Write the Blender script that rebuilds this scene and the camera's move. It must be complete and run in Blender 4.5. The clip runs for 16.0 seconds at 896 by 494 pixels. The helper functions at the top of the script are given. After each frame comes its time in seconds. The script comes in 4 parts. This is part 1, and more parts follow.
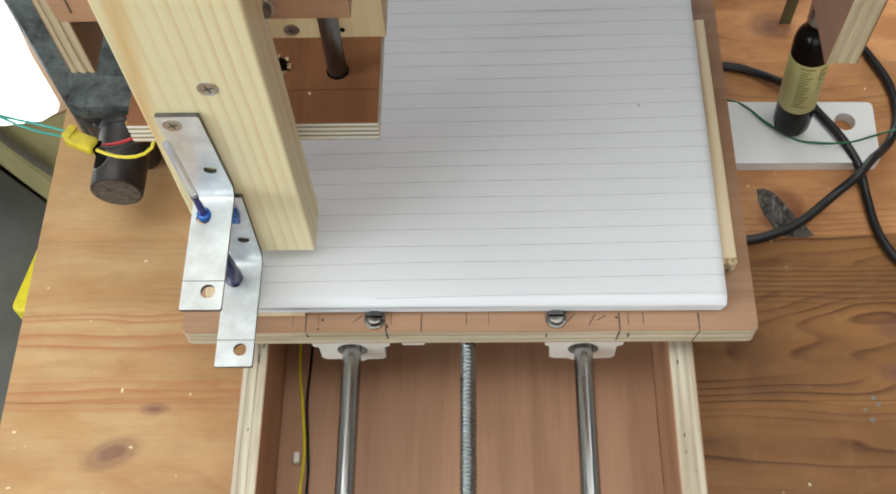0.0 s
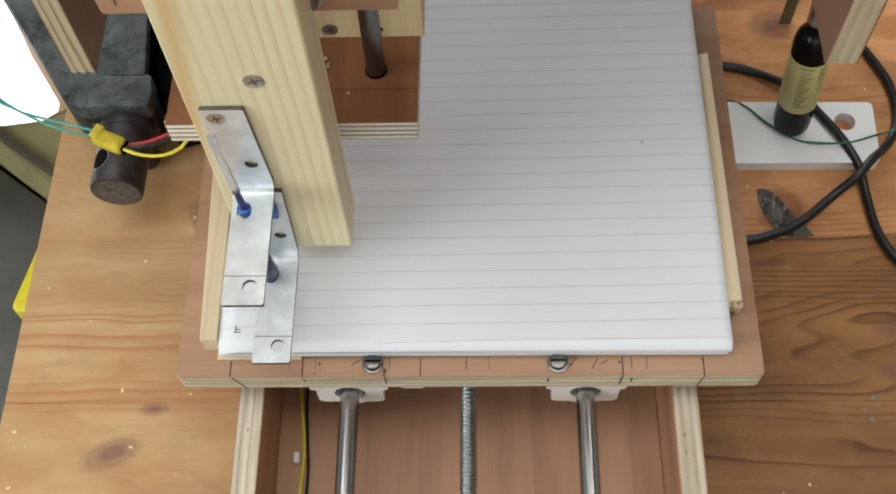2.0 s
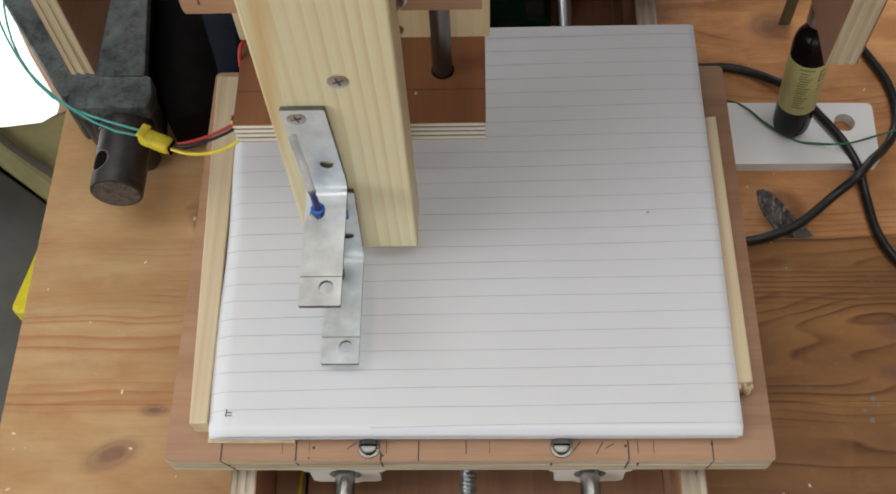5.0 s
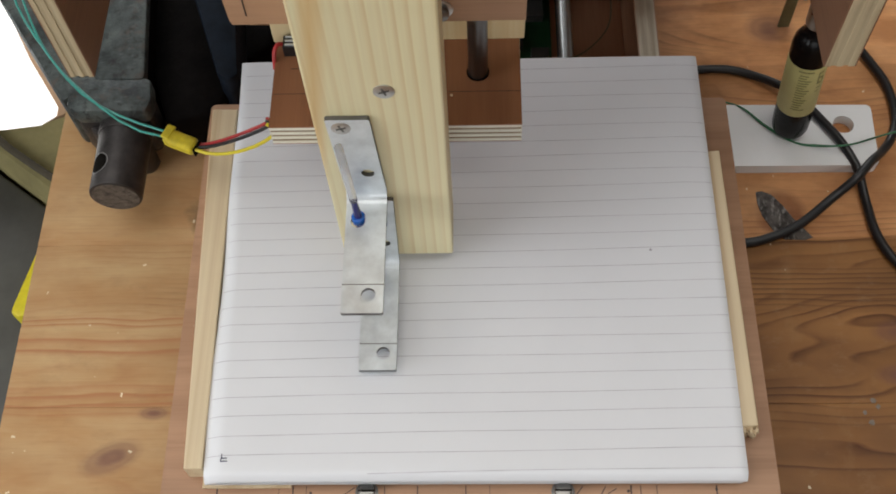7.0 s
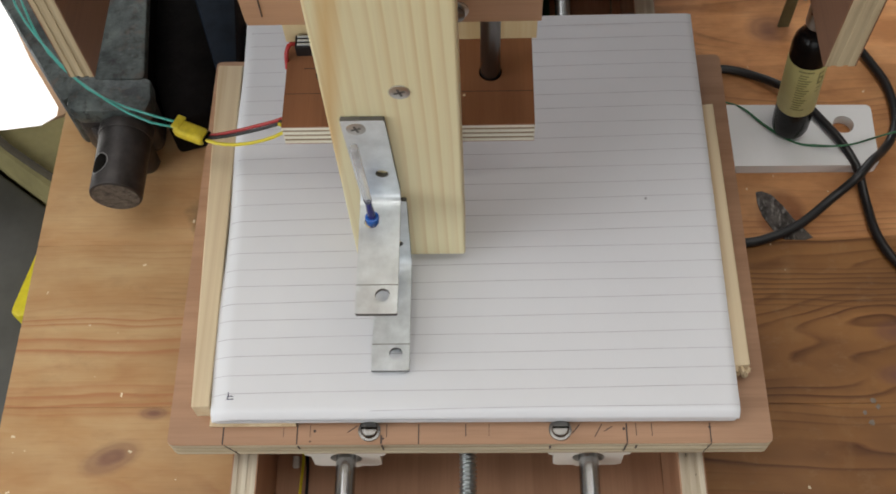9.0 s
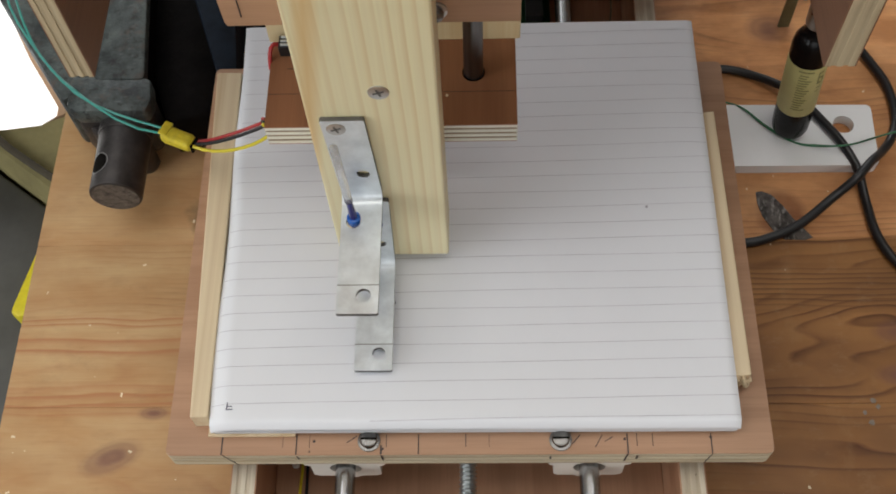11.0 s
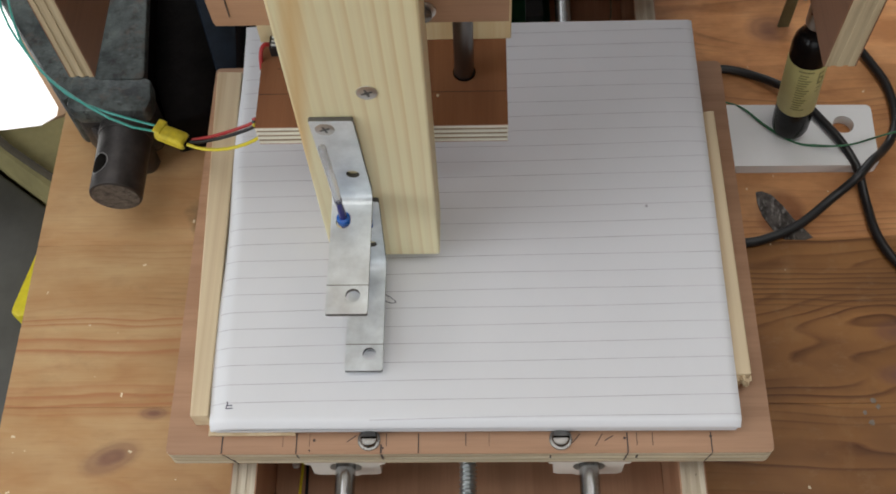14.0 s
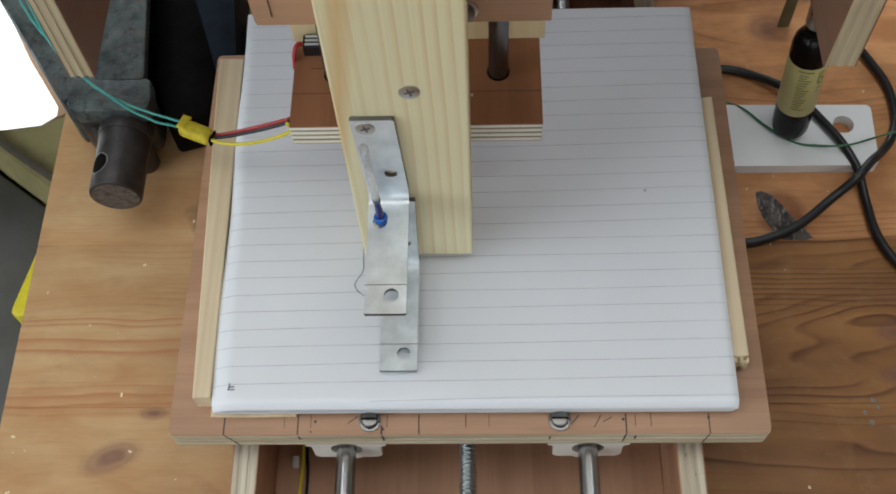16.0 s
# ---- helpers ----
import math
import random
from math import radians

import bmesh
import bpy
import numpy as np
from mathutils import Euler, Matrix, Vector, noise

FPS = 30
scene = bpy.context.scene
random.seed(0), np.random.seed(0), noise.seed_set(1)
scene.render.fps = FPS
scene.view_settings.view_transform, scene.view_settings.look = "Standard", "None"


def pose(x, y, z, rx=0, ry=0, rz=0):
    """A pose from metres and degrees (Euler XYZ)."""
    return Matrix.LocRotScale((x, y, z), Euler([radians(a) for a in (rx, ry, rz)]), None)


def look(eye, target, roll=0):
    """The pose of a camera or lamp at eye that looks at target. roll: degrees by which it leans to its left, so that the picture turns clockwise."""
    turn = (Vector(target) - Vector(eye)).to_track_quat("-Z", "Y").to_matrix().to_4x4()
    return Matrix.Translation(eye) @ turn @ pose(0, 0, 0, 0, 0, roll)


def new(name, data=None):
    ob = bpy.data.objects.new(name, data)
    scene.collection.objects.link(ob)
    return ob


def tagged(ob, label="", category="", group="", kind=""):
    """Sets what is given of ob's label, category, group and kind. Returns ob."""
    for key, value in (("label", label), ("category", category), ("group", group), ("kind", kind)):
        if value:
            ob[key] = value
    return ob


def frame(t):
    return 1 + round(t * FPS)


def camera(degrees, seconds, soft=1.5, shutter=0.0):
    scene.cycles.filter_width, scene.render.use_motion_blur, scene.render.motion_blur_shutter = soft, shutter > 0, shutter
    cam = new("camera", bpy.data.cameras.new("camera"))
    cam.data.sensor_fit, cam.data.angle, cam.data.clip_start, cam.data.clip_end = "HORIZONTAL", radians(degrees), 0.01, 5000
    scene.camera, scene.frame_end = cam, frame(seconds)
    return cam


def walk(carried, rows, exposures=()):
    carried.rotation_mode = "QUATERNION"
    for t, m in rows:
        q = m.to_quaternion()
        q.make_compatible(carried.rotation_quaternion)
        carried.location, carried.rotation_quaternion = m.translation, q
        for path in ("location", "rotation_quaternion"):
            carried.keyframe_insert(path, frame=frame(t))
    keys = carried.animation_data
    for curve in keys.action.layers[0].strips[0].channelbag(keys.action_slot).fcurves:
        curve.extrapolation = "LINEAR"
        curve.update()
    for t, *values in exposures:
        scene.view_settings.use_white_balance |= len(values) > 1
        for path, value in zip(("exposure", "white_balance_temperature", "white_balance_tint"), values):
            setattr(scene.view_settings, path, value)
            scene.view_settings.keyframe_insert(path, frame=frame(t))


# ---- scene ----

# ---- camera ----
FOV = 44.89
EYE = (0.0, 0.0, 0.5)


def cam_pose(fwd, down):
    f, d = Vector(fwd).normalized(), Vector(down).normalized()
    r = d.cross(f).normalized()
    d = f.cross(r)
    return Matrix.Translation(EYE) @ Matrix(((r.x, -d.x, -f.x), (r.y, -d.y, -f.y), (r.z, -d.z, -f.z))).to_4x4()


POSE_A = cam_pose((-0.03233758, 0.47015454, -0.88199149), (-0.00790384, -0.88254571, -0.47016018))
POSE_B = cam_pose((-0.031509, 0.47298282, -0.88050805), (-0.010318, -0.88105245, -0.47290603))
cam = camera(FOV, 16.0, soft=1.8)
walk(cam, [(0.0, POSE_A), (4.3, POSE_A), (6.2, POSE_B), (16.0, POSE_B)],
     exposures=[(0.0, 0.16, 6450, 5), (2.0, -0.04, 6500, 7), (4.0, -0.33, 6580, 9), (6.5, -0.39, 6650, 10), (9.0, -0.41, 6700, 10), (12.5, -0.40, 6600, 10), (14.0, -0.47, 6560, 10), (14.6, -0.44, 6330, 5), (16.0, -0.45, 6200, 6)])

# ---- world and light ----
world = bpy.data.worlds.new("world")
scene.world = world
world.use_nodes = True
wn = world.node_tree.nodes
wn["Background"].inputs["Color"].default_value = (0.85, 0.92, 1.0, 1)
wn["Background"].inputs["Strength"].default_value = 0.15
scene.view_settings.exposure = 0.0


def area(name, loc, target, sx, sy, power, col):
    li = bpy.data.lights.new(name, "AREA")
    li.shape, li.size, li.size_y, li.energy, li.color = "RECTANGLE", sx, sy, power, col
    ob = new(name, li)
    ob.matrix_world = look(loc, target)
    return ob


area("ceiling_lamp_light", (-0.08, 0.24, 1.54), (-0.08, 0.24, 0), 1.8, 0.9, 17.5, (1.0, 0.985, 0.96))
area("window_west_light", (-1.95, -0.75, 0.85), (0.0, 0.25, 0.0), 1.7, 1.1, 37, (0.90, 0.955, 1.0))
area("window_north_light", (-0.3, 2.1, 0.95), (0.0, 0.4, 0.0), 1.6, 1.0, 22, (0.93, 0.965, 1.0))
# added fill lamp, no known source: brightens faces turned to the camera
area("front_fill_light", (-0.2, -2.05, 0.95), (0.0, 0.2, 0.0), 1.6, 1.0, 13, (0.94, 0.97, 1.0))

# ---- materials ----


def nodes_of(name):
    m = bpy.data.materials.new(name)
    m.use_nodes = True
    nt = m.node_tree
    return m, nt, nt.nodes, nt.links, nt.nodes["Principled BSDF"]


def mix(nt, fac, a, b, mode="MIX"):
    n = nt.nodes.new("ShaderNodeMix")
    n.data_type, n.blend_type = "RGBA", mode
    for i, v in ((0, fac), (6, a), (7, b)):
        if isinstance(v, (int, float)):
            n.inputs[i].default_value = v
        elif isinstance(v, tuple):
            n.inputs[i].default_value = (*v[:3], 1)
        else:
            nt.links.new(v, n.inputs[i])
    return n.outputs[2]


def ramp(nt, val, stops):
    n = nt.nodes.new("ShaderNodeValToRGB")
    el = n.color_ramp.elements
    while len(el) < len(stops):
        el.new(0.5)
    for e, (p, c) in zip(el, stops):
        e.position, e.color = p, (*c, 1) if isinstance(c, tuple) else (c, c, c, 1)
    nt.links.new(val, n.inputs[0])
    return n.outputs[0]


def coords(nt, scale=(1, 1, 1), rot=(0, 0, 0), loc=(0, 0, 0), vary=False):
    tc = nt.nodes.new("ShaderNodeTexCoord")
    mp = nt.nodes.new("ShaderNodeMapping")
    mp.inputs["Scale"].default_value, mp.inputs["Rotation"].default_value = scale, rot
    mp.inputs["Location"].default_value = loc
    nt.links.new(tc.outputs["Object"], mp.inputs[0])
    if not vary:
        return mp.outputs[0]
    oi = nt.nodes.new("ShaderNodeObjectInfo")
    mul = nt.nodes.new("ShaderNodeMath")
    mul.operation = "MULTIPLY"
    mul.inputs[1].default_value = 37.0
    nt.links.new(oi.outputs["Random"], mul.inputs[0])
    add = nt.nodes.new("ShaderNodeVectorMath")
    nt.links.new(mp.outputs[0], add.inputs[0])
    nt.links.new(mul.outputs[0], add.inputs[1])
    return add.outputs[0]


def noise_tex(nt, vec, scale, detail=4.0, rough=0.55, dist=0.0):
    n = nt.nodes.new("ShaderNodeTexNoise")
    n.inputs["Scale"].default_value, n.inputs["Detail"].default_value = scale, detail
    n.inputs["Roughness"].default_value, n.inputs["Distortion"].default_value = rough, dist
    nt.links.new(vec, n.inputs["Vector"])
    return n.outputs["Fac"]


def math_node(nt, op, a, b=None, c=None):
    n = nt.nodes.new("ShaderNodeMath")
    n.operation = op
    for i, v in enumerate((a, b, c)):
        if v is None:
            continue
        if isinstance(v, (int, float)):
            n.inputs[i].default_value = v
        else:
            nt.links.new(v, n.inputs[i])
    return n.outputs[0]


def bump(nt, bsdf, h, strength, dist):
    b = nt.nodes.new("ShaderNodeBump")
    b.inputs["Strength"].default_value, b.inputs["Distance"].default_value = strength, dist
    nt.links.new(h, b.inputs["Height"])
    nt.links.new(b.outputs[0], bsdf.inputs["Normal"])


def wood(name, light, dark, axis, rough=0.55, ring=60.0, stretch=0.05, contrast=0.5, fleck=0.25, bumpy=0.1, vary=False):
    """Sawn wood: rings stretched along the grain axis, fine pores, blotches."""
    m, nt, N, L, b = nodes_of(name)
    sc = [1.0, 1.0, 1.0]
    sc["xyz".index(axis)] = stretch
    v = coords(nt, tuple(sc), vary=vary)
    rings = noise_tex(nt, v, ring, 3, 0.6, 0.6)
    band = ramp(nt, rings, [(0.36, 0.0), (0.5, 0.35), (0.62, 1.0)])
    col = mix(nt, band, light, tuple(light[i] * (1 - contrast) + dark[i] * contrast for i in range(3)))
    sc["xyz".index(axis)] = stretch * 0.5
    fine = noise_tex(nt, coords(nt, tuple(sc), vary=vary), ring * 14, 3, 0.7)
    col = mix(nt, ramp(nt, fine, [(0.45, 0.0), (0.75, fleck)]), col, dark)
    blot = noise_tex(nt, coords(nt, vary=vary), 18, 3, 0.5)
    col = mix(nt, ramp(nt, blot, [(0.35, 0.0), (0.75, 0.22)]), col, tuple(c * 0.62 for c in light))
    L.new(col, b.inputs["Base Color"])
    b.inputs["Roughness"].default_value = rough
    bump(nt, b, fine, bumpy, 0.0004)
    return m


def plain(name, col, rough=0.5, metal=0.0, var=0.15, scale=60.0, bumpy=0.05, dist=0.0003, coat=0.0, gloss=0.09, spec=0.5):
    m, nt, N, L, b = nodes_of(name)
    v = coords(nt)
    n1 = noise_tex(nt, v, scale, 5, 0.6)
    n2 = noise_tex(nt, v, scale * 9, 3, 0.6)
    c = mix(nt, ramp(nt, n1, [(0.3, 0.0), (0.7, 1.0)]), tuple(x * (1 - var) for x in col), tuple(min(1, x * (1 + var)) for x in col))
    L.new(c, b.inputs["Base Color"])
    r = ramp(nt, n1 if metal > 0.6 else n2, [(0.3, max(0.02, rough - gloss)), (0.7, min(1, rough + gloss))])
    L.new(r, b.inputs["Roughness"])
    b.inputs["Metallic"].default_value = metal
    b.inputs["Coat Weight"].default_value = coat
    b.inputs["Specular IOR Level"].default_value = spec
    bump(nt, b, n2, bumpy, dist)
    return m


PINE = wood("pine", (0.76, 0.62, 0.37), (0.62, 0.40, 0.17), "z", 0.5, 130, 0.012, 0.55, 0.1)
PINE_Y = wood("pine_lath", (0.77, 0.63, 0.42), (0.52, 0.34, 0.17), "y", 0.55, 130, 0.015, 0.55, 0.15)


def bench_wood():
    """Old varnished pine: growth lines along x that bend round knots, stains, scuffs."""
    m, nt, N, L, b = nodes_of("bench_pine")
    tc = nt.nodes.new("ShaderNodeTexCoord")
    sep = nt.nodes.new("ShaderNodeSeparateXYZ")
    L.new(tc.outputs["Object"], sep.inputs[0])
    x, y = sep.outputs[0], sep.outputs[1]
    warp = noise_tex(nt, coords(nt, (1.5, 6.5, 1.0)), 2.2, 2, 0.5)
    warp2 = noise_tex(nt, coords(nt, (9.0, 30.0, 1.0)), 2.0, 3, 0.5)
    yy = math_node(nt, "MULTIPLY_ADD", warp, 0.125, y)
    yy = math_node(nt, "MULTIPLY_ADD", warp2, 0.006, yy)
    knot_col = None
    for kx, ky, rx, ry, tilt in ((-0.1786, 0.1556, 0.0175, 0.0088, 24), (-0.161, 0.178, 0.009, 0.004, 0), (0.205, 0.2185, 0.015, 0.0075, 0), (0.203, 0.1955, 0.014, 0.0070, 0), (-0.19, 0.085, 0.012, 0.007, 0), (0.168, 0.41, 0.016, 0.013, 0)):
        ox, oy = math_node(nt, "SUBTRACT", x, kx), math_node(nt, "SUBTRACT", y, ky)
        ca, sa = math.cos(radians(tilt)), math.sin(radians(tilt))
        dx = math_node(nt, "DIVIDE", math_node(nt, "MULTIPLY_ADD", ox, ca, math_node(nt, "MULTIPLY", oy, sa)), rx)
        dy = math_node(nt, "DIVIDE", math_node(nt, "MULTIPLY_ADD", oy, ca, math_node(nt, "MULTIPLY", ox, -sa)), ry)
        d2 = math_node(nt, "ADD", math_node(nt, "MULTIPLY", dx, dx), math_node(nt, "MULTIPLY", dy, dy))
        fall = math_node(nt, "DIVIDE", 1.0, math_node(nt, "ADD", 1.0, math_node(nt, "MULTIPLY", d2, 0.14)))
        side = math_node(nt, "MULTIPLY", dy, math_node(nt, "MULTIPLY", fall, ry * -0.75))
        yy = math_node(nt, "ADD", yy, side)
        core = math_node(nt, "SMOOTH_MAX", 0.0, math_node(nt, "SUBTRACT", 1.15, math_node(nt, "MULTIPLY_ADD", warp2, 0.5, d2)), 0.3)
        knot_col = core if knot_col is None else math_node(nt, "MAXIMUM", knot_col, core)
    dens = noise_tex(nt, coords(nt, (0.6, 14.0, 1.0), loc=(3, 1, 0)), 2.6, 2, 0.5)
    saw = math_node(nt, "FRACT", math_node(nt, "DIVIDE", yy, 0.0068))
    line = ramp(nt, saw, [(0.0, 0.0), (0.62, 0.25), (0.88, 1.0), (1.0, 0.05)])
    line = math_node(nt, "MULTIPLY", line, ramp(nt, dens, [(0.45, 0.03), (0.56, 1.0)]))
    base = mix(nt, ramp(nt, noise_tex(nt, coords(nt, (3, 9, 1)), 3.0, 3), [(0.3, 0.0), (0.7, 1.0)]), (0.40, 0.190, 0.062), (0.175, 0.076, 0.023))
    rear = ramp(nt, math_node(nt, "MULTIPLY_ADD", y, 400.0, -108.1), [(0.0, 0.0), (1.0, 1.0)])
    base = mix(nt, math_node(nt, "MULTIPLY", rear, 0.92), base, mix(nt, ramp(nt, noise_tex(nt, coords(nt, (4, 9, 1), loc=(1.1, 0.2, 0)), 5.0, 4, 0.6), [(0.40, 0.0), (0.64, 1.0)]), (0.86, 0.43, 0.190), (0.60, 0.265, 0.105)))
    oi = nt.nodes.new("ShaderNodeObjectInfo")
    base = mix(nt, math_node(nt, "MULTIPLY", oi.outputs["Random"], 0.35), base, (0.25, 0.108, 0.036))
    # paler towards -x: paler boards, plus the west light put into the colour
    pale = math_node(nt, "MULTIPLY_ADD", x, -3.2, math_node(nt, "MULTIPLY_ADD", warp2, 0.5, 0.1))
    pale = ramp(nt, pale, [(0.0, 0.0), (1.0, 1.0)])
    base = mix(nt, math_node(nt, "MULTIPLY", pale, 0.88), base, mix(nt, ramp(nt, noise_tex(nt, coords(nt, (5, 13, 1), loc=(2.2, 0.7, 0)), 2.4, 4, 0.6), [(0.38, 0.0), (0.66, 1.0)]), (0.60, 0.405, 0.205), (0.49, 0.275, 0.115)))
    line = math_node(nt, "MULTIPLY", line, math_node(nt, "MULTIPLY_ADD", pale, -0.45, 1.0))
    line = math_node(nt, "MULTIPLY", line, math_node(nt, "MULTIPLY_ADD", rear, -0.6, 1.0))
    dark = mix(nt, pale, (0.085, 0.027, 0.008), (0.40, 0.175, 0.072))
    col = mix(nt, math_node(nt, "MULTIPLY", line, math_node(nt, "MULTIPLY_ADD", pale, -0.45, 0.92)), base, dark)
    # resinous reddish streaks of the pale end
    wavy = math_node(nt, "MULTIPLY_ADD", noise_tex(nt, coords(nt, (5.0, 16.0, 1.0), loc=(0.3, 4.0, 0)), 2.0, 3, 0.5), 0.010, y)
    for yc, half, gap in ((0.1905, 0.0085, 0.0043), (0.2190, 0.0075, 0.0062), (0.2320, 0.0040, 0.0030)):
        off = math_node(nt, "ABSOLUTE", math_node(nt, "DIVIDE", math_node(nt, "SUBTRACT", wavy, yc), half))
        zone = ramp(nt, off, [(0.55, 1.0), (1.0, 0.0)])
        rows = ramp(nt, math_node(nt, "FRACT", math_node(nt, "DIVIDE", wavy, gap)), [(0.0, 0.05), (0.45, 0.35), (0.80, 1.0), (1.0, 0.1)])
        amt = math_node(nt, "MULTIPLY", math_node(nt, "MULTIPLY", zone, rows), math_node(nt, "MULTIPLY", pale, 0.72))
        col = mix(nt, amt, col, (0.40, 0.145, 0.055))
    # close dark growth lines along the back edge of the varnished board
    close = math_node(nt, "ABSOLUTE", math_node(nt, "DIVIDE", math_node(nt, "SUBTRACT", wavy, 0.2490), 0.0150))
    rows = ramp(nt, math_node(nt, "FRACT", math_node(nt, "DIVIDE", wavy, 0.0031)), [(0.0, 0.1), (0.5, 0.3), (0.85, 1.0), (1.0, 0.1)])
    amt = math_node(nt, "MULTIPLY", math_node(nt, "MULTIPLY", ramp(nt, close, [(0.5, 1.0), (1.0, 0.0)]), rows), math_node(nt, "MULTIPLY_ADD", pale, -0.8, 0.8))
    col = mix(nt, amt, col, (0.095, 0.040, 0.014))
    # oil stains by the vice
    for ex, ey, ax, ay, tone, most in ((-0.150, 0.288, 0.017, 0.026, (0.20, 0.135, 0.065), 0.75), (-0.135, 0.300, 0.010, 0.020, (0.50, 0.20, 0.07), 0.8), (-0.137, 0.262, 0.010, 0.012, (0.19, 0.13, 0.07), 0.6)):
        qx = math_node(nt, "DIVIDE", math_node(nt, "SUBTRACT", x, ex), ax)
        qy = math_node(nt, "DIVIDE", math_node(nt, "SUBTRACT", y, ey), ay)
        far = math_node(nt, "SQRT", math_node(nt, "ADD", math_node(nt, "MULTIPLY", qx, qx), math_node(nt, "MULTIPLY", qy, qy)))
        rag = noise_tex(nt, coords(nt, loc=(ex * 9, ey * 7, 0)), 70, 4, 0.6)
        col = mix(nt, ramp(nt, math_node(nt, "MULTIPLY_ADD", rag, 0.9, far), [(0.75, most), (1.45, 0.0)]), col, tone)
    # scorched reddish ring round the dark knot
    hx = math_node(nt, "DIVIDE", math_node(nt, "SUBTRACT", x, 0.158), 0.019)
    hy = math_node(nt, "DIVIDE", math_node(nt, "SUBTRACT", y, 0.2862), 0.021)
    halo = math_node(nt, "SQRT", math_node(nt, "ADD", math_node(nt, "MULTIPLY", hx, hx), math_node(nt, "MULTIPLY", hy, hy)))
    col = mix(nt, ramp(nt, math_node(nt, "MULTIPLY_ADD", warp2, 0.5, halo), [(0.75, 0.65), (1.35, 0.0)]), col, (0.21, 0.070, 0.028))
    pores = noise_tex(nt, coords(nt, (40, 900, 1)), 1.0, 3, 0.7)
    col = mix(nt, ramp(nt, pores, [(0.5, 0.0), (0.8, 0.25)]), col, (0.24, 0.10, 0.04))
    kr = math_node(nt, "SINE", math_node(nt, "MULTIPLY", knot_col, 16.0))
    col = mix(nt, math_node(nt, "MULTIPLY", knot_col, math_node(nt, "MULTIPLY_ADD", kr, 0.10, 0.75)), col, (0.17, 0.075, 0.06))
    stain = noise_tex(nt, coords(nt, (1, 1, 1), loc=(0.4, 0.1, 0)), 11.0, 5, 0.62)
    col = mix(nt, ramp(nt, stain, [(0.48, 0.0), (0.66, 0.42)]), col, mix(nt, pale, (0.13, 0.058, 0.024), (0.34, 0.19, 0.09)))
    worn = noise_tex(nt, coords(nt, (2, 1, 1), loc=(1.3, 2.1, 0)), 16.0, 6, 0.7)
    col = mix(nt, ramp(nt, worn, [(0.55, 0.0), (0.75, 0.14)]), col, (0.60, 0.42, 0.24))
    scuff = noise_tex(nt, coords(nt, (1.0, 2.2, 1.0), loc=(5.1, 0.4, 0)), 60.0, 5, 0.75)
    col = mix(nt, ramp(nt, scuff, [(0.56, 0.0), (0.70, 0.09)]), col, (0.62, 0.47, 0.31))
    grime = noise_tex(nt, coords(nt, (1.0, 1.6, 1.0), loc=(7.7, 3.3, 0)), 34.0, 6, 0.72)
    col = mix(nt, ramp(nt, grime, [(0.55, 0.0), (0.70, 0.16)]), col, (0.12, 0.065, 0.035))
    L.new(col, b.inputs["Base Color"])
    L.new(ramp(nt, worn, [(0.3, 0.36), (0.75, 0.62)]), b.inputs["Roughness"])
    b.inputs["Specular IOR Level"].default_value = 0.28
    bump(nt, b, math_node(nt, "MULTIPLY_ADD", line, 0.5, pores), 0.12, 0.0005)
    return m


BENCH = bench_wood()


def post_wood():
    """Planed pine: fine even growth lines along z, a resin streak near one edge."""
    m, nt, N, L, b = nodes_of("pine_post")
    tc = nt.nodes.new("ShaderNodeTexCoord")
    sep = nt.nodes.new("ShaderNodeSeparateXYZ")
    L.new(tc.outputs["Object"], sep.inputs[0])
    x, y, z = sep.outputs
    warp = noise_tex(nt, coords(nt, (14, 14, 2.2)), 2.0, 2, 0.5)
    xx = math_node(nt, "MULTIPLY_ADD", warp, 0.0075, math_node(nt, "MULTIPLY_ADD", y, 0.55, x))
    xx = math_node(nt, "MULTIPLY_ADD", z, 0.012, xx)
    saw = math_node(nt, "FRACT", math_node(nt, "DIVIDE", xx, 0.0043))
    line = ramp(nt, saw, [(0.0, 0.0), (0.45, 0.10), (0.80, 0.85), (0.90, 1.0), (1.0, 0.0)])
    amp = noise_tex(nt, coords(nt, (90, 90, 3), loc=(2, 0, 1)), 1.0, 2, 0.5)
    line = math_node(nt, "MULTIPLY", line, ramp(nt, amp, [(0.3, 0.25), (0.65, 1.0)]))
    col = mix(nt, math_node(nt, "MULTIPLY", line, 0.62), (0.84, 0.755, 0.48), (0.69, 0.50, 0.225))
    fine = noise_tex(nt, coords(nt, (700, 700, 12)), 1.0, 3, 0.7)
    col = mix(nt, ramp(nt, fine, [(0.45, 0.0), (0.8, 0.18)]), col, (0.55, 0.40, 0.22))
    edge = math_node(nt, "SUBTRACT", math_node(nt, "MULTIPLY_ADD", warp, 0.012, x), math_node(nt, "MULTIPLY_ADD", z, 0.11, -0.0705))
    streak = math_node(nt, "ABSOLUTE", math_node(nt, "DIVIDE", edge, 0.0045))
    col = mix(nt, ramp(nt, streak, [(0.0, 0.75), (0.5, 0.45), (1.0, 0.0)]), col, (0.70, 0.44, 0.17))
    L.new(col, b.inputs["Base Color"])
    b.inputs["Roughness"].default_value = 0.5
    bump(nt, b, fine, 0.08, 0.0003)
    return m


